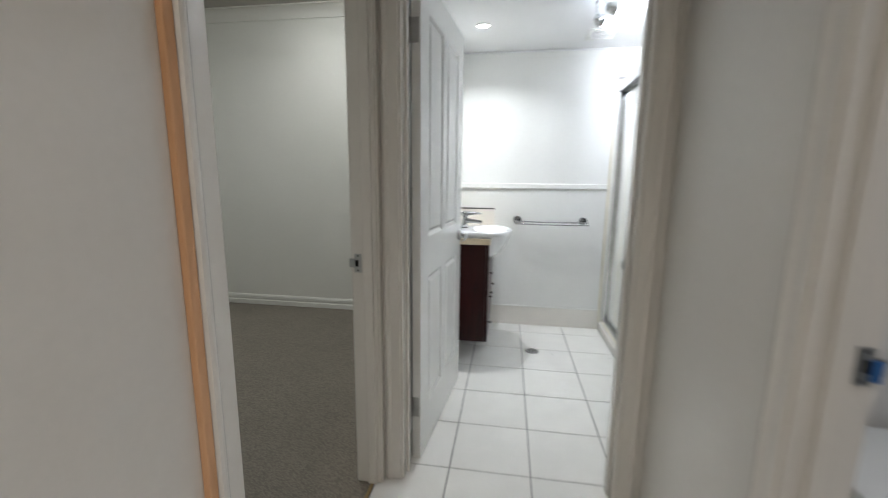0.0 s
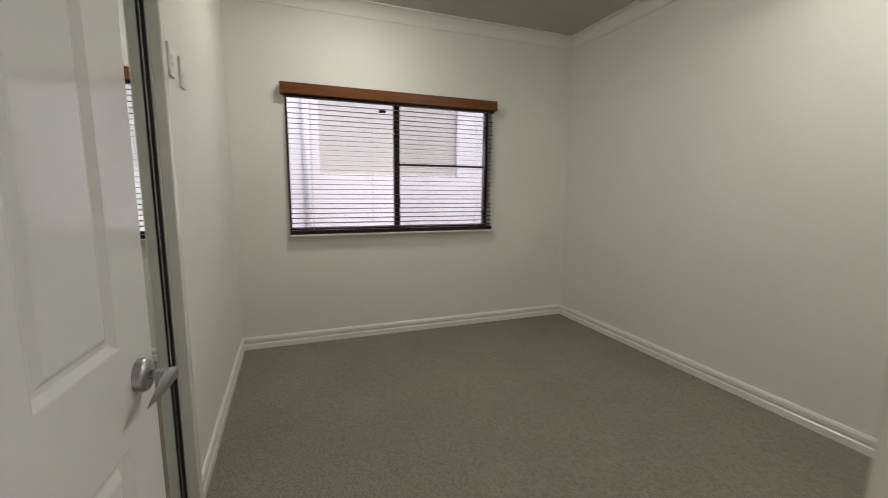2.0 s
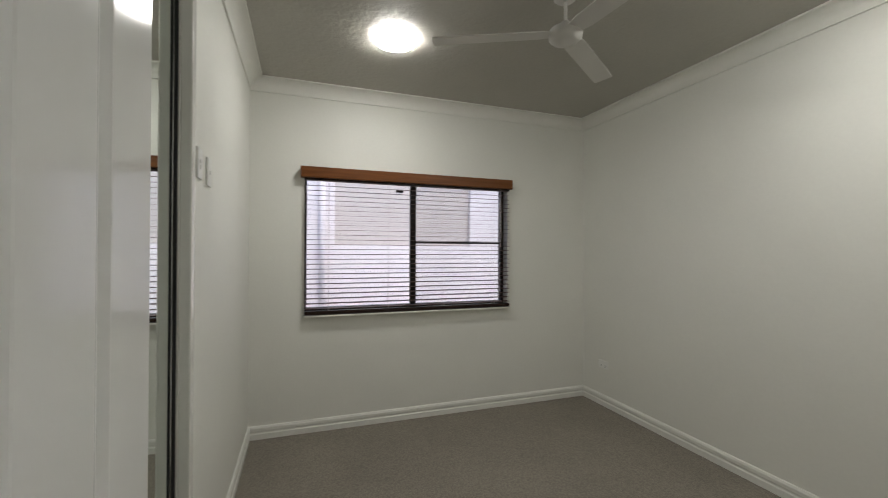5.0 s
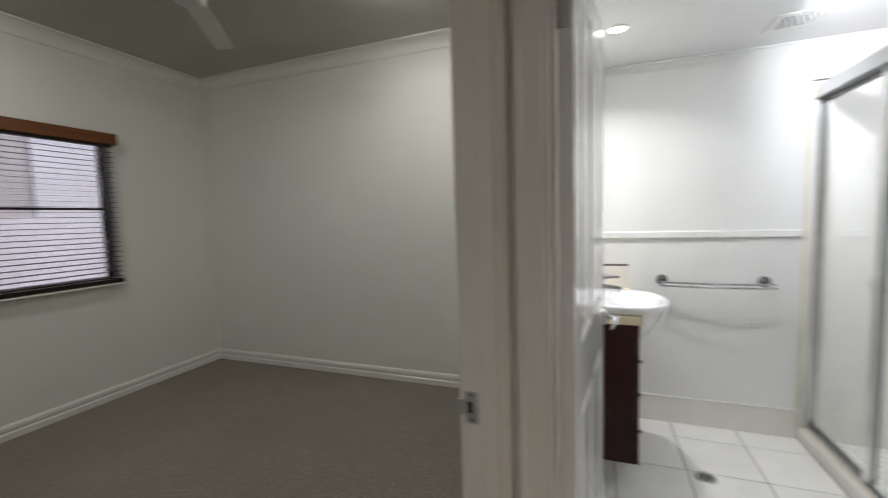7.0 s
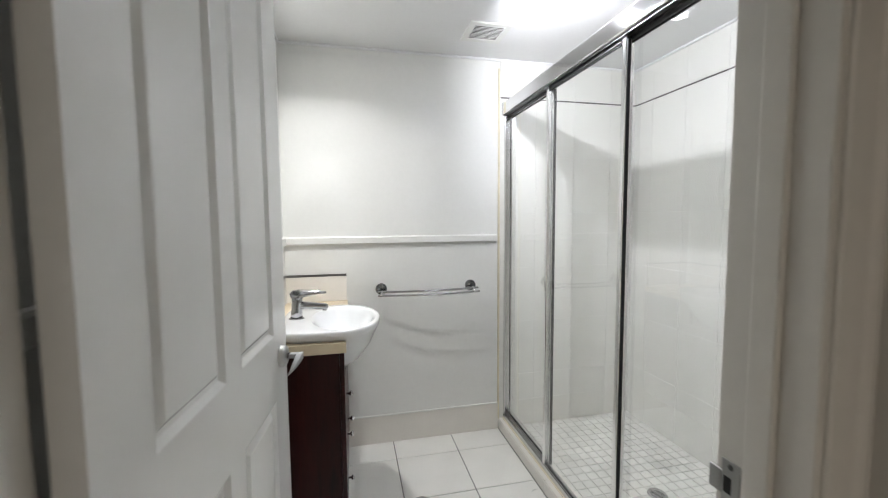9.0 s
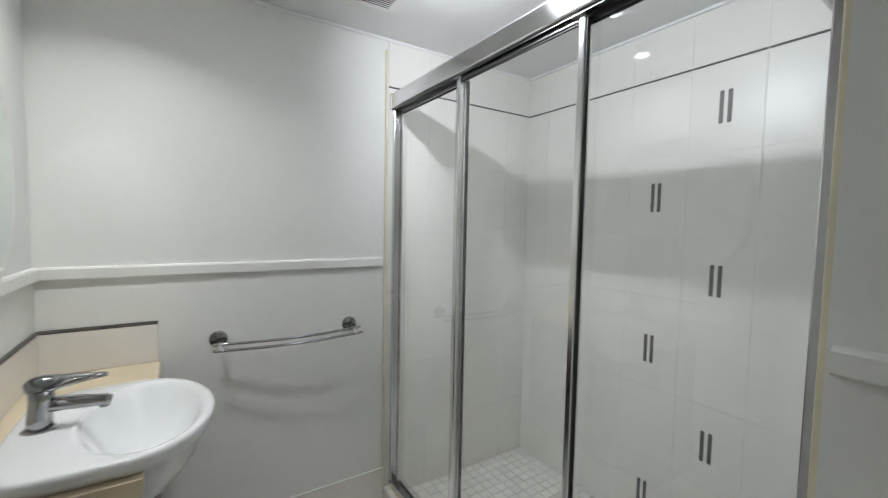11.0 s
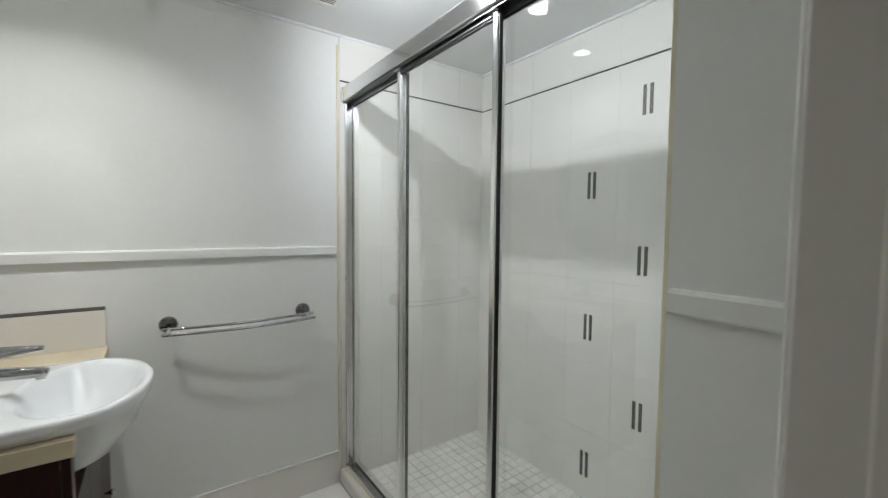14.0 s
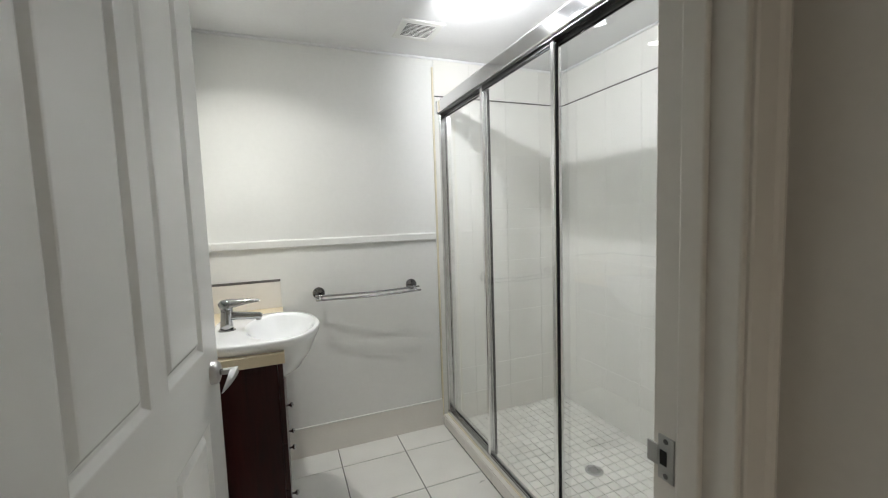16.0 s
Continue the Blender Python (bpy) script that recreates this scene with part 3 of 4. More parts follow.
# ---- window ----
win = root("window_1", pose(WX - 0.105, 0, 0), "dark bronze sliding window behind timber blinds", "window", "structure")
for n_, s_ in (("window_frame", (-0.03, 1.035, 0.925, 0.03, 1.052, 2.03)), ("window_frame", (-0.03, 2.772, 0.925, 0.03, 2.80, 2.03)), ("window_frame", (-0.03, 1.052, 0.925, 0.03, 2.772, 0.955)), ("window_frame", (-0.03, 1.052, 1.995, 0.03, 2.772, 2.03)), ("mullion", (-0.022, 1.905, 0.955, 0.026, 1.953, 1.995)), ("transom", (-0.012, 1.953, 1.478, 0.014, 2.772, 1.496))):
    part(n_, boxes(s_, bevel=0.003), FRAME_DARK, win)
for s_ in ((-0.003, 1.052, 0.955, 0.003, 1.905, 1.995), (-0.003, 1.953, 0.955, 0.003, 2.772, 1.478), (-0.003, 1.953, 1.496, 0.003, 2.772, 1.995)):
    g = part("pane", boxes(s_), GLASS, win)
    g.visible_shadow = False
part("window_sill", boxes((0.03, 1.036, 0.9255, 0.104, 2.799, 0.932)), TRIM, win)
part("sill_nosing", boxes((0.1055, 1.030, 0.898, 0.166, 2.806, 0.911), bevel=0.003), TRIM, win, "white sill edge under the blind")
screen = part("fly_screen", boxes((-0.020, 1.953, 0.955, -0.0195, 2.772, 1.995)), FLY_MESH, win, "fine dark insect screen")
screen.visible_shadow = False
part("handle", boxes((0.010, 1.775, 1.912, 0.036, 1.835, 1.930), bevel=0.002), FRAME_DARK, win)

blind = root("venetian_blind", pose(WX, 0, 0), "open dark timber venetian blind under a stained timber pelmet", "blind")
part("pelmet", boxes((0.004, 1.005, 1.972, 0.082, 2.812, 2.055), bevel=0.004), PELMET_WOOD, blind, "stained brown timber pelmet")
N_SLATS = 27
for i in range(N_SLATS):
    z = 0.962 + i * (1.955 - 0.962) / (N_SLATS - 1)
    bm = bmesh.new()
    box(bm, -0.023, 1.04, -0.0011, 0.023, 2.79, 0.0011)
    bm.transform(pose(0.032, 0, z, 0, 4, 0))
    part("slat", bm, SLAT_WOOD, blind)
part("bottom_rail", boxes((0.006, 1.036, 0.915, 0.058, 2.794, 0.944), bevel=0.004), RAIL_WOOD, blind, "dark timber bottom rail")
part("head_rail", boxes((0.008, 1.03, 1.958, 0.056, 2.79, 1.975)), RAIL_WOOD, blind)
for y in (1.215, 1.69, 2.165, 2.64):
    for x in (0.008, 0.056):
        part("cord", tube([(x, y, 0.94), (x, y, 1.965)], 0.0011, 6), CORD, blind)
part("pull_cord", tube([(0.062, 2.70, 1.965), (0.063, 2.702, 1.6), (0.062, 2.698, 1.45)], 0.0018, 6), CORD, blind)

# ---- outdoors ----
thing("ground", boxes((-400, -400, -0.35, 400, 400, -0.105)), CONCRETE, "grey concrete ground outside", "ground", "structure")
house = root("neighbour_house", pose(-6.8, 0, -0.105), "white rendered house next door with beige recessed panels", "house")
part("wall", boxes((-0.3, -6, 0, 0, 9, 1.605), (-0.3, 0.98, 1.605, 0, 1.49, 3.6), (-0.3, 3.72, 1.605, 0, 5.9, 3.6), (-0.3, -6, 3.6, 0, 9, 4.2), (-0.3, -6, 1.605, 0, -1.6, 3.6), (-0.3, 8.2, 1.605, 0, 9, 3.6)), RENDER_WHITE, house, "white rendered wall")
for y0, y1 in ((1.49, 3.72), (-1.6, 0.98), (5.9, 8.2)):
    part("panel", boxes((-0.3, y0, 1.605, -0.06, y1, 3.6)), RENDER_BEIGE, house, "beige recessed panel")
part("downpipe", tube([(0.035, 1.30, 0.0), (0.035, 1.30, 4.0)], 0.045, 16), RENDER_WHITE, house, "white downpipe", True)
part("roof", boxes((-5, -6.3, 4.2, 0.35, 9.3, 4.4), bevel=0.02), CONCRETE, house, "grey eave")

# ---- bedroom fittings ----
oy = root("oyster_light", pose(-2.83, 1.545, ZC), "round lit opal oyster ceiling light", "ceiling light", "", "bedroom ceiling lights")
part("base", lathe([(0, 0), (0.120, 0), (0.122, -0.006), (0.118, -0.012), (0, -0.012)], 48), PLASTIC, oy, "", True)
part("diffuser", lathe([(0.124, -0.008), (0.129, -0.012), (0.129, -0.016), (0.119, -0.025), (0.087, -0.034), (0.040, -0.039), (0, -0.040)], 48), OYSTER_GLOW, oy, "glowing opal glass", True)
for a in (20, 140, 260):
    bm = bmesh.new()
    box(bm, 0.122, -0.005, -0.018, 0.133, 0.005, -0.006, 0.002)
    bm.transform(pose(0, 0, 0, 0, 0, a))
    part("clip", bm, CHROME, oy)
copy_thing(oy, pose(-1.31, 2.84, ZC))

fan = root("ceiling_fan", pose(-2.125, 2.255, ZC - 0.025), "white three-blade ceiling fan at rest", "ceiling fan")
part("canopy", lathe([(0, 0.025), (0.056, 0.025), (0.058, 0.004), (0.040, -0.012), (0.012, -0.017), (0, -0.017)], 28), FAN_WHITE, fan, "", True)
part("rod", tube([(0, 0, -0.012), (0, 0, -0.13)], 0.0085, 12), FAN_WHITE, fan, "", True)
part("motor", lathe([(0, -0.115), (0.020, -0.117), (0.026, -0.135), (0.05, -0.142), (0.076, -0.155), (0.083, -0.178), (0.080, -0.200), (0.062, -0.216), (0.03, -0.223), (0, -0.224)], 36), FAN_WHITE, fan, "", True)
for a in (244, 124, 4):
    bm = bmesh.new()
    vs = []
    for z in (-0.003, 0.003):
        vs.append([bm.verts.new((r_, w_, z)) for r_, w_ in ((0.06, -0.038), (0.13, -0.052), (0.60, -0.055), (0.664, -0.054), (0.672, -0.046), (0.672, 0.046), (0.664, 0.054), (0.60, 0.055), (0.13, 0.052), (0.06, 0.038))])
    bm.faces.new(vs[0][::-1])
    bm.faces.new(vs[1])
    for i in range(10):
        bm.faces.new((vs[0][i], vs[0][(i + 1) % 10], vs[1][(i + 1) % 10], vs[1][i]))
    bmesh.ops.recalc_face_normals(bm, faces=bm.faces)
    bm.transform(pose(0, 0, -0.175, 0, 0, a) @ pose(0, 0, 0, -9, 0, 0))
    part("blade", bm, FAN_WHITE, fan)


def plate(name, m, w, h, label, rockers=1, sockets=0):
    """A wall plate; x across, z up, y out of the wall."""
    r = root(name, m, label, "switch" if rockers else "power point")
    part("cover", boxes((-w / 2, 0, -h / 2, w / 2, 0.009, h / 2), bevel=0.003), PLASTIC, r)
    for i in range(rockers):
        part("rocker", boxes((-0.006, 0.009, -0.010 + i * 0.024 - 0.012 * (rockers - 1), 0.006, 0.0125, 0.006 + i * 0.024 - 0.012 * (rockers - 1)), bevel=0.0015), PLASTIC, r)
    for i in range(sockets):
        x = -0.028 + 0.056 * i
        for dx, a in ((-0.007, 30), (0.007, -30), (0, 0)):
            bm = bmesh.new()
            box(bm, -0.001, 0.0085, -0.004, 0.001, 0.0098, 0.004)
            bm.transform(pose(x + dx, 0, -0.006 if dx else -0.018, 0, a, 0))
            part("slot", bm, DARK_HOLE, r)
        part("rocker", boxes((x - 0.005, 0.009, 0.012, x + 0.005, 0.012, 0.026), bevel=0.0015), PLASTIC, r)
    return r


plate("wall_switch", pose(-2.15, BY0, 1.735), 0.072, 0.116, "white double light switch on the cream wall", 2)
plate("wall_switch", pose(-2.315, BY0, 1.73), 0.072, 0.116, "white fan control switch on the cream wall", 1)
plate("power_point", pose(-3.46, BY1, 0.376, 0, 0, 180), 0.116, 0.072, "white double power point low on the cream wall above the skirting", 0, 2)

# ---- bathroom: ceiling fittings ----
dl = root("downlight", pose(-0.103, 2.959, ZB), "round lit recessed white downlight", "downlight", "", "downlights")
part("bezel", lathe([(0.040, 0.002), (0.052, 0.0), (0.054, -0.004), (0.044, -0.006), (0.040, -0.002)], 36), PLASTIC, dl, "", True)
part("lens", lathe([(0, -0.0015), (0.040, -0.0015), (0.041, 0.0)], 36), DOWNLIGHT_GLOW, dl, "glowing lens", True)
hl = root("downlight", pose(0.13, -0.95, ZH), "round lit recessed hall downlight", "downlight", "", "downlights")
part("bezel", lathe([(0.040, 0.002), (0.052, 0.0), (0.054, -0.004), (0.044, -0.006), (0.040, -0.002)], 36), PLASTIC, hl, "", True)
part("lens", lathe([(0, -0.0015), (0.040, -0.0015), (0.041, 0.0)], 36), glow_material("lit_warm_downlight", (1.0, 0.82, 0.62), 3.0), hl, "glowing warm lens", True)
copy_thing(hl, pose(1.5, 0.4, ZH))

vent = root("ceiling_vent", pose(0.705, 3.215, ZB), "square white exhaust vent grille on the ceiling", "vent")
part("frame", boxes((-0.105, -0.105, -0.008, 0.105, -0.075, 0), (-0.105, 0.075, -0.008, 0.105, 0.105, 0), (-0.105, -0.075, -0.008, -0.075, 0.075, 0), (0.075, -0.075, -0.008, 0.105, 0.075, 0), bevel=0.002), PLASTIC, vent)
part("backing", boxes((-0.075, -0.075, -0.002, 0.075, 0.075, -0.001)), TILE_STRIP, vent)
for i in range(11):
    bm = bmesh.new()
    box(bm, -0.075, -0.0045, -0.0012, 0.075, 0.0045, 0.0012)
    bm.transform(pose(0, -0.068 + i * 0.0136, -0.005, 25, 0, 0))
    part("slat", bm, PLASTIC, vent)

spot = root("ceiling_spotlight", pose(0.545, 2.525, ZB), "chrome two-head ceiling spotlight with lit bulbs", "spotlight")
part("base", lathe([(0, 0), (0.052, 0), (0.054, -0.008), (0.040, -0.018), (0, -0.022)], 32), CHROME, spot, "", True)
part("bar", tube([(-0.004, -0.09, -0.026), (0.0, 0.0, -0.024), (0.0, 0.085, -0.026)], 0.008, 12), CHROME, spot, "", True)
for foot, cup, aim in (((0.0, 0.072), (0.016, 0.078, -0.118), (0.78, 0.60, -0.14)), ((0.0, -0.075), (0.050, -0.072, -0.116), (0.93, 0.20, -0.16))):
    part("stem", tube([(*foot, -0.022), (*foot, -0.075), (cup[0] - 0.012 * aim[0], cup[1] - 0.012 * aim[1], cup[2] + 0.016)], 0.005, 10), CHROME, spot, "", True)
    hm = look(cup, [c + a for c, a in zip(cup, aim)])
    hd = part("head", lathe([(0, 0.030), (0.013, 0.030), (0.022, 0.022), (0.029, 0.004), (0.031, -0.022), (0.028, -0.026), (0.024, -0.020)], 28, hm), CHROME, spot, "", True)
    part("collar", lathe([(0.0315, -0.010), (0.0335, -0.012), (0.0335, -0.018), (0.0315, -0.020)], 28, hm), SATIN, hd, "", True)
    part("bulb", lathe([(0.020, -0.020), (0.022, -0.042), (0.019, -0.066), (0.011, -0.082), (0, -0.087)], 24, hm), BULB_GLOW, hd, "small lit opal bulb", True)

# ---- bathroom: shower screen ----
scr = root("shower_screen", pose(0.95, 0, 0), "sliding chrome-framed glass shower screen with three panels", "shower screen")
Z0, ZT = 0.068, 1.955
part("head_rail", boxes((-0.040, YN + 0.002, 1.924, 0.022, YB - 0.002, 1.991), bevel=0.005), HEAD_ALLOY, scr, "broad polished aluminium head rail")
part("head_track", boxes((-0.032, YN + 0.002, 1.922, 0.018, YB - 0.002, 1.9275), (-0.031, YN + 0.002, 1.917, -0.027, YB - 0.002, 1.922), (0.013, YN + 0.002, 1.912, 0.017, YB - 0.002, 1.922), (-0.003, YN + 0.002, 1.915, 0.000, YB - 0.002, 1.922)), TRACK_DARK, scr, "dark grooved track")
part("end_cap", boxes((-0.043, YB - 0.022, 1.920, 0.024, YB - 0.0015, 1.994), bevel=0.004), SATIN, scr)
part("sill_track", boxes((-0.026, YN + 0.002, Z0, 0.022, YB - 0.002, Z0 + 0.012), (-0.026, YN + 0.002, Z0 + 0.012, -0.022, YB - 0.002, Z0 + 0.026), (0.000, YN + 0.002, Z0 + 0.012, 0.004, YB - 0.002, Z0 + 0.026)), SATIN, scr)
part("side_frame", boxes((-0.026, YB - 0.030, Z0 + 0.012, 0.022, YB - 0.002, 1.918), bevel=0.003), SATIN, scr)
part("side_frame", boxes((-0.026, YN + 0.002, Z0 + 0.012, 0.022, YN + 0.030, 1.918), bevel=0.003), SATIN, scr)
part("screw", lathe([(0, 0.002), (0.005, 0.001), (0.006, 0)], 12, pose(-0.026, YB - 0.016, 1.05, 0, -90, 0)), RUBBER, scr)
for y0, y1, x in ((2.965, 3.505, 0.010), (2.425, 2.995, -0.013), (YN + 0.028, 2.455, 0.010)):
    p = part("glass_panel", boxes((x - 0.0025, y0 + 0.010, Z0 + 0.028, x + 0.0025, y1 - 0.010, 1.918)), GLASS, scr)
    p.visible_shadow = False
    for ys, n_ in ((y0, "stile"), (y1 - 0.022, "stile")):
        if (n_, round(ys, 3)) in (("stile", 3.483), ("stile", round(YN + 0.028, 3))):
            continue
        part(n_, boxes((x - 0.010, ys, Z0 + 0.016, x + 0.010, ys + 0.022, 1.925), bevel=0.004), STILE_ALLOY, p)
        part("seal", boxes((x - 0.006, ys - 0.004 if ys < y1 - 0.05 else ys + 0.022, Z0 + 0.03, x + 0.006, ys if ys < y1 - 0.05 else ys + 0.026, 1.905)), RUBBER, p)
    part("bottom_rail", boxes((x - 0.008, y0 + 0.022, Z0 + 0.014, x + 0.008, y1 - 0.022, Z0 + 0.030), bevel=0.002), SATIN, p)
    part("bottom_seal", boxes((x - 0.004, y0 + 0.022, Z0 + 0.030, x + 0.004, y1 - 0.022, Z0 + 0.037)), RUBBER, p)
    part("top_rail", boxes((x - 0.008, y0 + 0.022, 1.903, x + 0.008, y1 - 0.022, 1.925), bevel=0.002), SATIN if y0 > 2.9 else TRACK_DARK, p)
    part("top_seal", boxes((x - 0.004, y0 + 0.022, 1.898, x + 0.004, y1 - 0.022, 1.903)), RUBBER, p)
for y in (2.975, 2.437):
    part("roller_block", boxes((-0.032, y - 0.010, 1.914, -0.008, y + 0.030, 1.918), bevel=0.003), GREY_PLASTIC, scr)

# hand shower on the near wall
hs = root("hand_shower", pose(1.30, YN, 0), "chrome hand shower with a speckled grey face and a steel hose", "shower head")
part("bracket", lathe([(0, 0), (0.024, 0), (0.024, 0.005), (0.012, 0.010), (0.011, 0.060), (0.016, 0.066), (0.016, 0.084), (0, 0.086)], 20, pose(0, 0, 1.800, -90, 0, 0)), CHROME, hs, "", True)
part("knuckle", tube([(0, 0.078, 1.765), (0, 0.078, 1.80), (0, 0.083, 1.825)], [0.011, 0.014, 0.015], 14), DARK_CHROME, hs, "", True)
part("handle", tube([(0.0, 0.076, 1.815), (-0.001, 0.084, 1.829), (-0.004, 0.112, 1.876), (-0.008, 0.142, 1.928), (-0.010, 0.150, 1.942)], [0.0155, 0.0175, 0.0185, 0.0185, 0.016], 20, None, 0.85), CHROME, hs, "", True)
part("button", boxes((-0.006, 0.090, 1.885, 0.006, 0.097, 1.897), bevel=0.002), DARK_CHROME, hs)
face = Vector((-0.22, 0.60, -0.77)).normalized()
along = Vector((0, 0.69, 0.72))
along = (along - face * along.dot(face)).normalized()
hdm = Matrix.Translation((-0.012, 0.182, 1.985)) @ Matrix((along, face.cross(along), face)).transposed().to_4x4() @ Matrix.Diagonal((1.0, 0.82, 0.9, 1))
part("neck", tube([(-0.010, 0.146, 1.935), (-0.009, 0.160, 1.958), (-0.010, 0.180, 1.985)], [0.016, 0.020, 0.024], 16, None, 0.7), CHROME, hs, "", True)
part("head", lathe([(0, -0.020), (0.026, -0.018), (0.046, -0.009), (0.052, 0.002), (0.050, 0.008), (0.046, 0.009)], 36, hdm), CHROME, hs, "", True)
fc = part("spray_face", lathe([(0, 0.0105), (0.03, 0.0102), (0.047, 0.0085)], 36, hdm), FACE_GREY, hs, "pale grey spray face", True)
for k in range(36):
    a, r_ = k * 2.4, 0.0074 * math.sqrt(k + 0.4)
    part("nozzle", lathe([(0, 0.0130), (0.0022, 0.0122), (0.0026, 0.009)], 8, hdm @ pose(r_ * math.cos(a), r_ * math.sin(a), 0)), GREY_PLASTIC, fc)
hose = []
for i in range(31):
    z = 1.775 - 0.70 * i / 30
    sway = math.exp(-((z - 1.205) / 0.085) ** 2)
    hose.append((-0.012 - 0.02 * sway, 0.074 - 0.020 * math.sin(math.pi * i / 30) + 0.045 * sway, z))
hose += [(0.0, 0.035, 1.055), (0.002, 0.008, 1.05)]
part("hose", tube(hose, 0.0065, 10), STEEL, hs, "ribbed steel hose", True)
part("hose_outlet", lathe([(0, 0), (0.022, 0), (0.022, 0.004), (0.010, 0.010), (0, 0.010)], 20, pose(0.002, 0, 1.05, -90, 0, 0)), CHROME, hs, "", True)
part("soap_hook", boxes((-0.014, 0, 1.352, 0.010, 0.085, 1.378), bevel=0.003), STEEL, hs)
mix = root("shower_mixer", pose(1.42, YN, 1.08), "chrome lever shower mixer on the tiles", "tap")
part("plate", lathe([(0, 0.01), (0.05, 0.008), (0.06, 0.0)], 32, pose(0, 0, 0, -90, 0, 0)), CHROME, mix, "", True)
part("lever", tube([(0, 0.01, 0), (0, 0.05, 0), (0, 0.06, -0.06)], [0.022, 0.02, 0.008], 16), CHROME, mix, "", True)

sd = root("shower_drain", pose(1.409, 2.764, 0.006), "round chrome shower floor waste", "drain")
part("rim", lathe([(0.03, 0.002), (0.042, 0.003), (0.045, 0.0)], 32), CHROME, sd, "", True)
part("well", lathe([(0, 0.0008), (0.031, 0.0008)], 32), DARK_HOLE, sd)
for i in range(7):
    y = -0.024 + i * 0.008
    w = math.sqrt(0.032 ** 2 - y * y)
    part("bar", boxes((-w, y - 0.0018, 0.0008, w, y + 0.0018, 0.003)), CHROME, sd)
fd = copy_thing(sd, pose(0.311, 2.965, 0.0005))
tagged(fd, "round chrome floor waste in the white tiles", "drain")
fd.name = "floor_drain"
fd.scale = (1.12, 1.12, 1)

# ---- bathroom: vanity ----
van = root("vanity_cabinet", pose(-0.350, 2.735, 0.14), "dark red mahogany wall-hung vanity cabinet with chrome knobs", "cabinet")
part("side_panel", boxes((0.015, 0, 0, 0.318, 0.016, 0.678), bevel=0.001), MAHOGANY, van)
part("side_panel", boxes((0.015, 0.779, 0, 0.318, 0.795, 0.678), bevel=0.001), MAHOGANY, van)
part("base_panel", boxes((0.015, 0.016, 0, 0.318, 0.779, 0.016)), MAHOGANY, van)
part("back_panel", boxes((0.015, 0.016, 0.016, 0.024, 0.779, 0.678)), MAHOGANY, van)
for y0, y1, z0, z1 in ((0.002, 0.262, 0.0, 0.20), (0.002, 0.262, 0.203, 0.375), (0.002, 0.262, 0.378, 0.545), (0.265, 0.528, 0.0, 0.545), (0.531, 0.793, 0.0, 0.545)):
    d = part("drawer_front" if z1 - z0 < 0.4 else "door", boxes((0.319, y0, z0, 0.336, y1, z1), bevel=0.0015), MAHOGANY, van)
    part("hinge_side", boxes((0.312, y0 + 0.01, z0 + 0.01, 0.319, y0 + 0.02, z1 - 0.01)), MAHOGANY, d)
    yk, zk = ((y0 + y1) / 2, (z0 + z1) / 2) if z1 - z0 < 0.4 else (y0 + 0.04, z1 - 0.275)
    part("knob", lathe([(0.004, 0), (0.004, 0.012), (0.010, 0.018), (0.011, 0.023), (0.007, 0.027), (0, 0.028)], 16, pose(0.336, yk, zk, 0, 90, 0)), CHROME, d, "", True)
for y0, y1 in ((0.0, 0.040), (0.420, 0.795)):
    part("fascia", boxes((0.319, y0, 0.548, 0.336, y1, 0.678), bevel=0.001), MAHOGANY, van)
thing("benchtop", boxes((XL + 0.001, 2.712, 0.822, -0.006, 2.762, 0.860), (XL + 0.001, 2.762, 0.822, -0.205, 3.168, 0.860), (XL + 0.001, 3.168, 0.822, -0.006, YB - 0.007, 0.860)), BENCH, "cream speckled stone-look benchtop on the vanity", "benchtop")


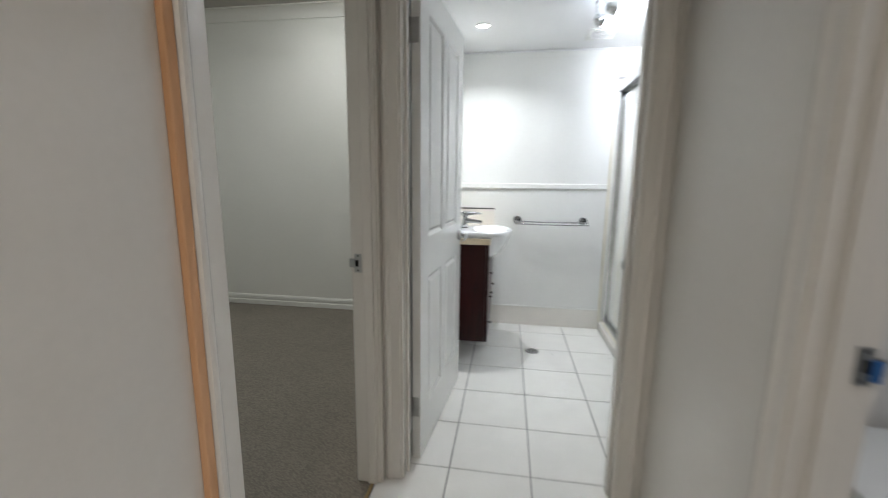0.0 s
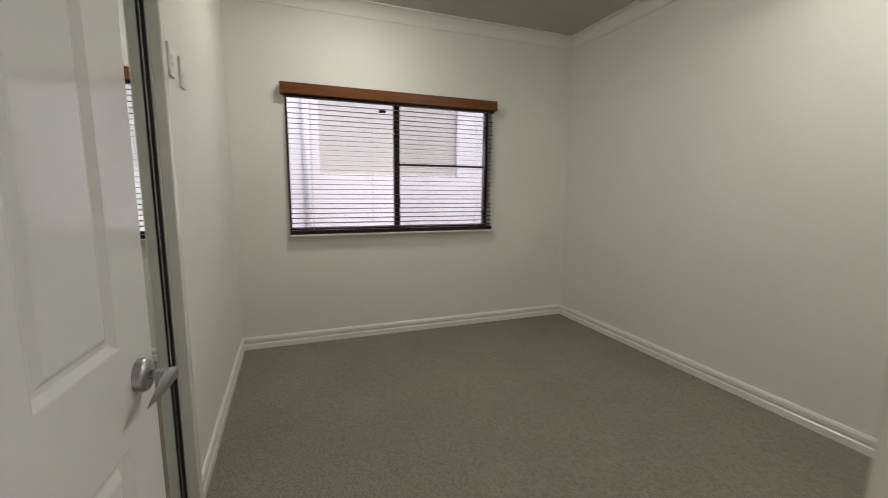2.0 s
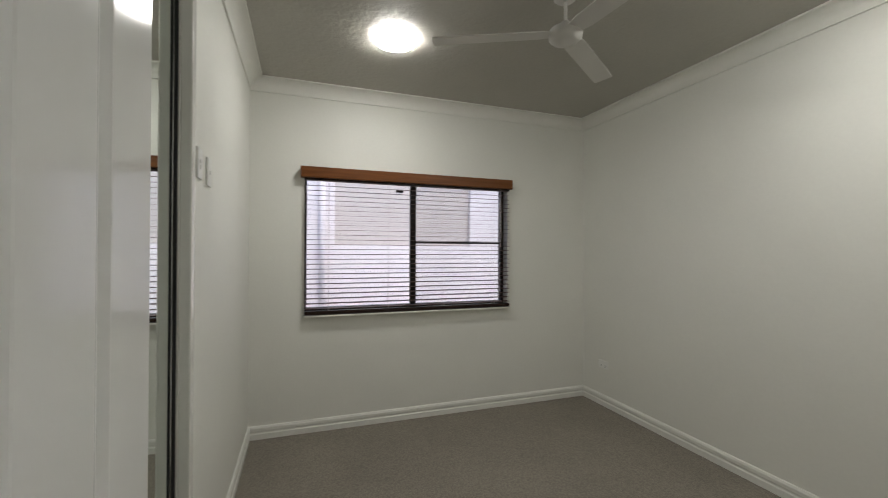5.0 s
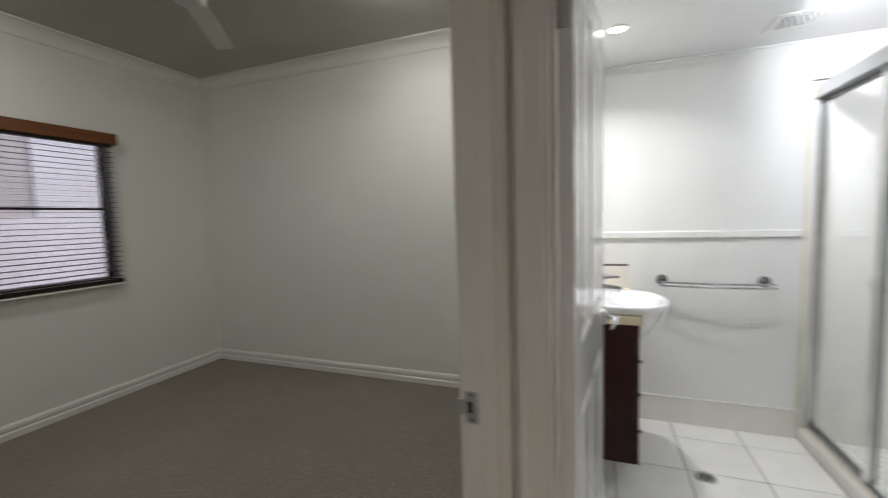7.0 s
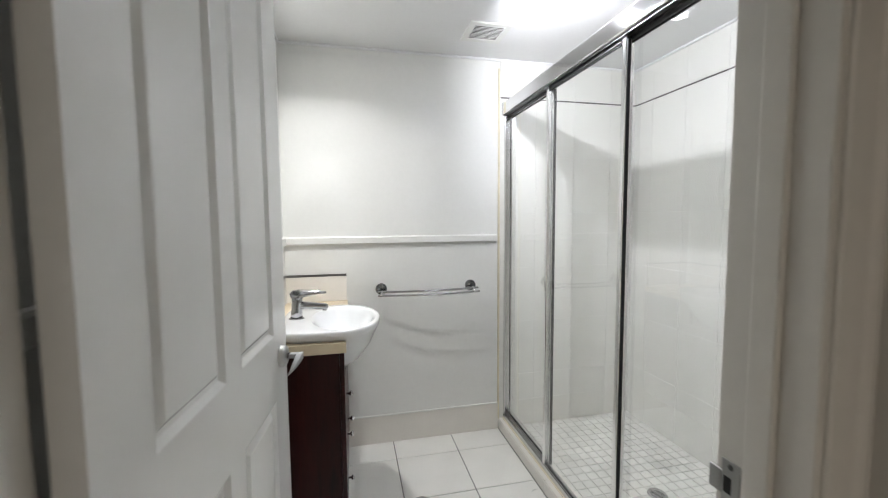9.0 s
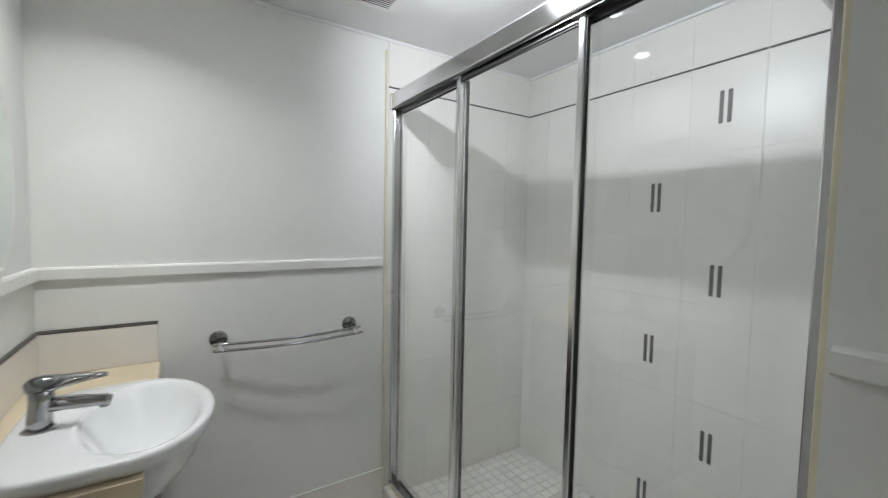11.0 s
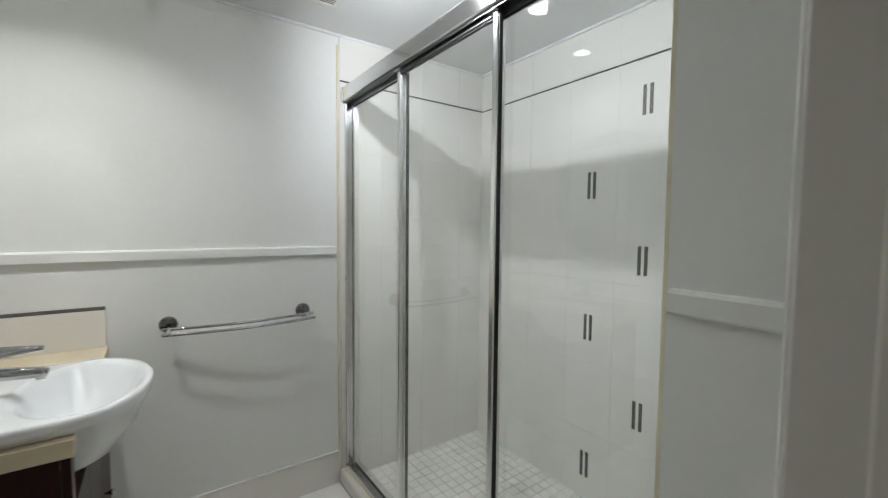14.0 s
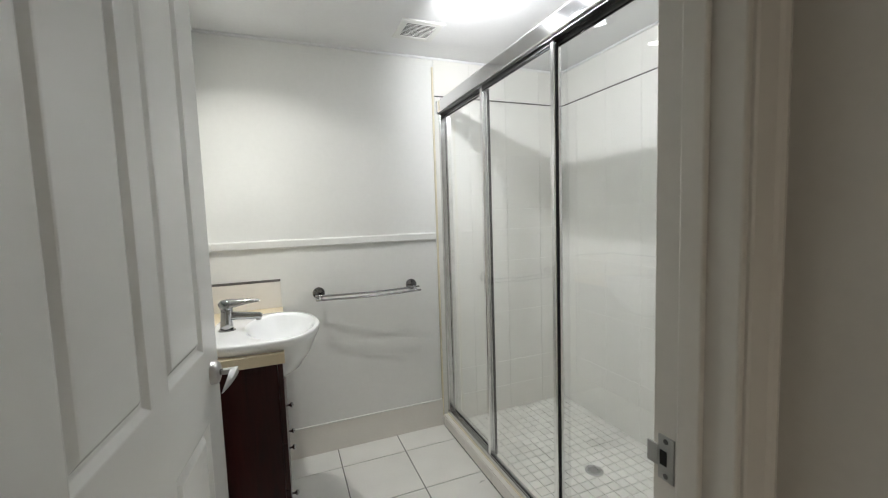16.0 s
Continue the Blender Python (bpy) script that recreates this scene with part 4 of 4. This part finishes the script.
def basin():
    """Semi-recessed basin: flat tap ledge behind, round bowl in front."""
    r = root("basin", pose(-0.03, 2.965, 0.0), "glossy white porcelain semi-recessed basin", "basin")
    n = 64

    def outline(i, grow):
        a = 2 * math.pi * i / n
        c, s = math.cos(a), math.sin(a)
        if c >= 0:
            x, y = 0.165 * c, 0.245 * s
        else:
            x = -0.235 * abs(c) ** 0.5
            y = (0.245 + 0.008 * abs(c)) * math.copysign(abs(s) ** 0.34, s)
        return x * grow[0] + grow[1], y * grow[2]

    inner = [[(0.012, 0, 0.775)]]
    for g, z in ((0.22, 0.777), (0.45, 0.790), (0.64, 0.815), (0.79, 0.848), (0.89, 0.874), (0.955, 0.890), (1.0, 0.8975), (1.06, 0.9008)):
        inner.append([(0.014 + 0.126 * g * math.cos(2 * math.pi * i / n), 0.208 * g * math.sin(2 * math.pi * i / n), z) for i in range(n)])
    outer = [inner[-1]]
    for grow, z in (((0.97, 0.0, 0.972), 0.9015), ((0.990, 0.0, 0.990), 0.8995), ((1.0, 0, 1.0), 0.893), ((0.998, 0, 0.998), 0.882), ((0.975, 0, 0.97), 0.870), ((0.92, 0, 0.88), 0.852), ((0.82, -0.005, 0.72), 0.80), ((0.64, -0.02, 0.54), 0.735), ((0.42, -0.035, 0.34), 0.70)):
        outer.append([(*outline(i, grow), z) for i in range(n)])
    outer.append([(-0.05, 0, 0.690)])
    for name, loops in (("bowl", inner), ("rim", outer)):
        bm = bmesh.new()
        rings = [[bm.verts.new(p) for p in loop] for loop in loops]
        for a, b in zip(rings, rings[1:]):
            for i in range(n):
                j = (i + 1) % n
                q = [a[i % len(a)], a[j % len(a)], b[j % len(b)], b[i % len(b)]]
                q = [v for k, v in enumerate(q) if v not in q[:k]]
                bm.faces.new(q)
        bmesh.ops.recalc_face_normals(bm, faces=bm.faces)
        if name == "bowl" and sum(f.normal.z for f in bm.faces) < 0:
            bmesh.ops.reverse_faces(bm, faces=bm.faces)
        part(name, bm, PORCELAIN, r, "", True)
    return r


basin()
tap = root("basin_tap", pose(-0.208, 2.965, 0.9005), "chrome lever mixer tap on the basin ledge", "tap")
bm = lathe([(0, 0), (0.027, 0), (0.027, 0.004), (0.024, 0.007), (0, 0.007)], 28)
bm.transform(Matrix.Diagonal((1.15, 0.95, 1, 1)))
part("foot", bm, TAP_CHROME, tap, "", True)
part("body", tube([(0, 0, 0.005), (0.001, 0, 0.03), (0.004, 0, 0.07), (0.005, 0, 0.092)], [0.0245, 0.0225, 0.0215, 0.022], 20), TAP_CHROME, tap, "", True)
part("spout", tube([(0.002, 0, 0.058), (0.03, 0, 0.056), (0.08, 0, 0.051), (0.118, 0, 0.047), (0.128, 0, 0.045)], [0.018, 0.0175, 0.0155, 0.0135, 0.010], 18, None, 0.85), TAP_CHROME, tap, "", True)
part("aerator", tube([(0.114, 0, 0.046), (0.114, 0, 0.031)], 0.010, 14), STEEL, tap, "", True)
part("lever", tube([(-0.022, 0, 0.098), (-0.012, 0, 0.102), (0.012, 0, 0.105), (0.045, 0, 0.107), (0.09, 0, 0.1085), (0.122, 0, 0.108)], [0.013, 0.022, 0.0225, 0.016, 0.010, 0.006], 18, None, 0.5), TAP_CHROME, tap, "", True)
part("lever_stub", lathe([(0.012, 0.088), (0.016, 0.098), (0, 0.099)], 16, pose(0.003, 0, 0)), DARK_CHROME, tap, "", True)

# splashback tiles with the dark strip, and the mirror
for name_, spec, sspec in (("splashback_end", (XL + 0.007, YB - 0.014, 0.861, -0.010, YB - 0.0065, 0.999), (XL + 0.007, YB - 0.015, 0.999, -0.010, YB - 0.0065, 1.011)), ("splashback_side", (XL + 0.0005, 2.712, 0.861, XL + 0.008, YB - 0.0145, 0.999), (XL + 0.0005, 2.712, 0.999, XL + 0.009, YB - 0.0155, 1.011))):
    s_ = thing(name_, boxes(spec, bevel=0.001), TILE_SKIRT, "cream splashback tiles above the benchtop", "splashback", "structure")
    part("strip", boxes(sspec, bevel=0.001), TILE_STRIP, s_, "dark metallic edge strip")
mr = root("wall_mirror", pose(XL + 0.026, 2.90, 1.492, 0, 90, 0), "frameless oval mirror on white clips", "mirror")
bm = lathe([(0, 0.0), (0.996, 0.0), (0.996, -0.001)], 72)
bm.transform(Matrix.Diagonal((0.36, 0.39, 1, 1)))
part("glass", bm, MIRROR, mr)
bm = lathe([(0.996, 0.0), (1.0, -0.001), (1.0, -0.006), (0, -0.006)], 72)
bm.transform(Matrix.Diagonal((0.36, 0.39, 1, 1)))
part("edge", bm, MIRROR_EDGE, mr, "grey ground glass edge")
for a, b in ((0.275, 0.25), (0.275, -0.25), (-0.275, 0.25), (-0.275, -0.25)):
    part("clip", boxes((a - 0.012, b - 0.012, -0.022, a + 0.012, b + 0.012, 0.002), bevel=0.002), PLASTIC, mr)

# towel rail
tr = root("towel_rail", pose(0.45, YB - 0.006, 0.915), "double curved chrome towel rail on dark rosettes", "towel rail")
for x in (-0.268, 0.262):
    ro = part("rosette", lathe([(0.0, 0.016), (0.012, 0.016), (0.02, 0.012), (0.028, 0.012), (0.032, 0.006), (0.033, 0)], 28, pose(x, 0, 0, 90, 0, 0)), DARK_CHROME, tr, "", True)
    part("arm", tube([(x, -0.012, 0), (x, -0.055, -0.008), (x, -0.105, -0.020)], 0.008, 12), CHROME, tr, "", True)
for off, z in ((0.060, -0.006), (0.092, -0.022)):
    pts = [(-0.292 + 0.584 * i / 24, -off - 0.040 * math.sin(math.pi * i / 24), z) for i in range(25)]
    part("bar", tube(pts, 0.0060, 12), BAR_CHROME, tr, "bowed chrome bar", True)

# loose bits on the floor tiles
for x, y, a in ((0.455, 2.925, 70), (0.855, 2.93, 20), (0.25, 2.33, 40)):
    t_ = thing("thread", tube([(-0.012, 0, 0.0012), (-0.004, 0.004, 0.0012), (0.006, 0.002, 0.0012), (0.013, -0.005, 0.0012)], 0.0008, 6), DARK_HOLE, "short dark thread lying on the white floor tiles", "thread", "", "threads on the floor")
    t_.matrix_world = pose(x, y, 0, 0, 0, a)

# ---- laundry glimpsed through the other door ----
wm = root("laundry_tub", pose(1.30, 0.90, 0), "white laundry cabinet seen through the doorway", "cabinet")
part("body", boxes((-0.25, -0.30, 0, 0.30, 0.60, 0.42), bevel=0.008), PLASTIC, wm)
part("lid", boxes((-0.26, -0.31, 0.42, 0.31, 0.61, 0.45), bevel=0.008), PLASTIC, wm)
thing("blue_tape", boxes((0.741, 0.833, 0.905, 0.757, 0.8405, 0.945), bevel=0.002), BLUE, "blue tape on the latch of the laundry door frame", "tape")


# ---- tiles ----
def tile_mesh(w, h, mat, thick=0.008, bevel=0.0012):
    key = (round(w, 4), round(h, 4), mat.name, thick)
    if key not in TILES:
        bm = bmesh.new()
        box(bm, 0, 0, 0, w, h, thick, bevel, 1)
        me = bpy.data.meshes.new("tile")
        bm.to_mesh(me)
        bm.free()
        me.materials.append(mat)
        TILES[key] = me
    return TILES[key]


TILES = {}


def spread(parent, m, u_lines, v_lines, mat, joint, name, thick=0.008, skip=None, upright=None):
    """Tiles between the lines of a grid; the plane's own u and v are local x and y."""
    for u0, u1 in zip(u_lines, u_lines[1:]):
        for v0, v1 in zip(v_lines, v_lines[1:]):
            if u1 - u0 < joint * 2.5 or v1 - v0 < joint * 2.5 or (skip and skip(u0, v0, u1, v1)):
                continue
            side = joint if upright is None else upright
            o = new(name, tile_mesh(u1 - u0 - side, v1 - v0 - joint, mat, thick, 0.0012 if upright is None else 0.0006))
            o.parent = parent
            o.matrix_world = m @ pose(u0 + side / 2, v0 + joint / 2, random.uniform(-0.0003, 0.0003))


def grid(start, pitch, low, high):
    first = math.ceil((low - start) / pitch)
    out = [low]
    while start + first * pitch < high - 1e-6:
        if start + first * pitch > low + 1e-6:
            out.append(start + first * pitch)
        first += 1
    return out + [high]


# floor tiles: bathroom, doorway and hall
spread(FLOOR, pose(0, 0, -0.0085), grid(0.237, 0.350, XL, 0.893), grid(3.345, 0.340, 1.645, YB), TILE_FLOOR, 0.0045, "tile", 0.0085)
spread(FLOOR, pose(0, 0, -0.0085), grid(0.237, 0.350, XH - 0.02, XR), grid(3.345, 0.340, -2.1, 1.645), TILE_FLOOR, 0.0045, "tile", 0.0085)
spread(FLOOR, pose(0, 0, -0.0085), grid(0.237, 0.350, XR, 2.5), grid(3.345, 0.340, -2.1, Y0), TILE_FLOOR, 0.0045, "tile", 0.0085)
# tile skirting of the bathroom
SK = thing("tile_skirting", boxes((XL, YB - 0.003, 0, 0.893, YB - 0.0005, 0.168)), GROUT_LIGHT, "cream tile skirting", "skirting", "structure")
spread(SK, pose(0, YB - 0.001, 0, 90, 0, 0), [XL, 0.890], [0.0, 0.165], TILE_SKIRT, 0.0008, "tile", 0.009)
thing("trim", boxes((XL, YB - 0.0145, 0.164, 0.885, YB - 0.0055, 0.1725), bevel=0.002), PLASTIC, "white caulked line above the tile skirting", "trim", "structure")
# shower hob
HOB = thing("shower_hob", boxes((0.899, YN, -0.05, 0.995, YB, 0.058)), GROUT_LIGHT, "low tiled hob under the shower screen", "hob", "structure")
spread(HOB, pose(0.893, 0, 0.058), [0, 0.104], grid(2.9, 0.30, YN, YB), TILE_SKIRT, 0.003, "tile", 0.008)
spread(HOB, pose(0.901, 0, 0, 0, -90, 0), [0, 0.058], grid(2.9, 0.30, YN, YB), TILE_SKIRT, 0.003, "tile", 0.008)
thing("silicone_joint", boxes((0.9175, YN, 0.0655, 0.9235, YB, 0.0705), bevel=0.0015), SILICONE, "yellowed silicone joint along the shower sill", "trim", "structure")
# shower floor
SF = thing("shower_floor", boxes((0.995, YN, -0.05, XS, YB, 0.0)), GROUT_MOSAIC, "white mosaic shower floor", "floor", "structure")
PITCH, DRAIN = 0.0545, lambda a, b, c, d: (a + c - 2.818) ** 2 + (b + d - 5.528) ** 2 < 0.075 ** 2
spread(SF, pose(0, 0, 0.0), grid(XS, PITCH, 0.995, XS), grid(YB, PITCH, 2.552, YB), TILE_MOSAIC, 0.0034, "tile", 0.0055, DRAIN)
bm = bmesh.new()
for u0, u1 in zip(grid(XS, PITCH, 0.995, XS), grid(XS, PITCH, 0.995, XS)[1:]):
    for v0, v1 in zip(grid(YB, PITCH, YN, 2.552), grid(YB, PITCH, YN, 2.552)[1:]):
        if min(u1 - u0, v1 - v0) > 0.01:
            box(bm, u0 + 0.0017, v0 + 0.0017, 0.0, u1 - 0.0017, v1 - 0.0017, 0.0055)
tagged(part("mosaic_rest", bm, TILE_MOSAIC, SF), kind="stuff")
# shower walls
ROWS_Z = [0.006] + [2.018 - 0.3355 * k for k in range(5, -1, -1)]
for nm, m, us, w in (("shower_tiling_far", pose(XS + 0.008, 0, 0, 90, 0, -90), None, 0), ("shower_tiling_end", pose(0, YB, 0, 90, 0, 0), grid(1.13, 0.255, 0.9, XS), 1), ("shower_tiling_near", pose(0, YN - 0.008, 0, 90, 0, 180), None, 2)):
    if w == 0:
        us = sorted(-v for v in grid(2.3525, 0.255, YN, YB))
        back = boxes((XS + 0.0018, YN, 0, XS + 0.0075, YB, ZB))
    elif w == 1:
        back = boxes((0.9, YB - 0.0062, 0, XS, YB - 0.0005, ZB))
    else:
        us = sorted(-v for v in grid(1.13, 0.255, 0.88, XS))
        back = boxes((0.88, YN - 0.0075, 0, XS, YN - 0.0018, ZB))
    tw = thing(nm, back, GROUT_LIGHT, "white wall tiles of the shower with a dark metallic strip", "tiling", "structure")
    spread(tw, m, us, ROWS_Z, TILE_WALL, 0.0030, "tile", 0.008, None, 0.0014)
    spread(tw, m, us, [2.030, ZB], TILE_WALL, 0.0024, "tile", 0.008, None, 0.0014)
    spread(tw, m, us, [2.018, 2.030], TILE_STRIP, 0.004, "strip", 0.009)
    if w == 0:
        for k in range(6):
            yc, zc = (2.48 if k % 2 == 0 else 2.735), 2.018 - 0.3355 * (k + 0.5)
            for d in (-0.0145, 0.0145):
                part("inlay_bar", boxes((XS - 0.0015, yc + d - 0.0075, zc - 0.062, XS + 0.003, yc + d + 0.0075, zc + 0.062), bevel=0.0006), TILE_STRIP, tw, "dark metallic inlay bar")
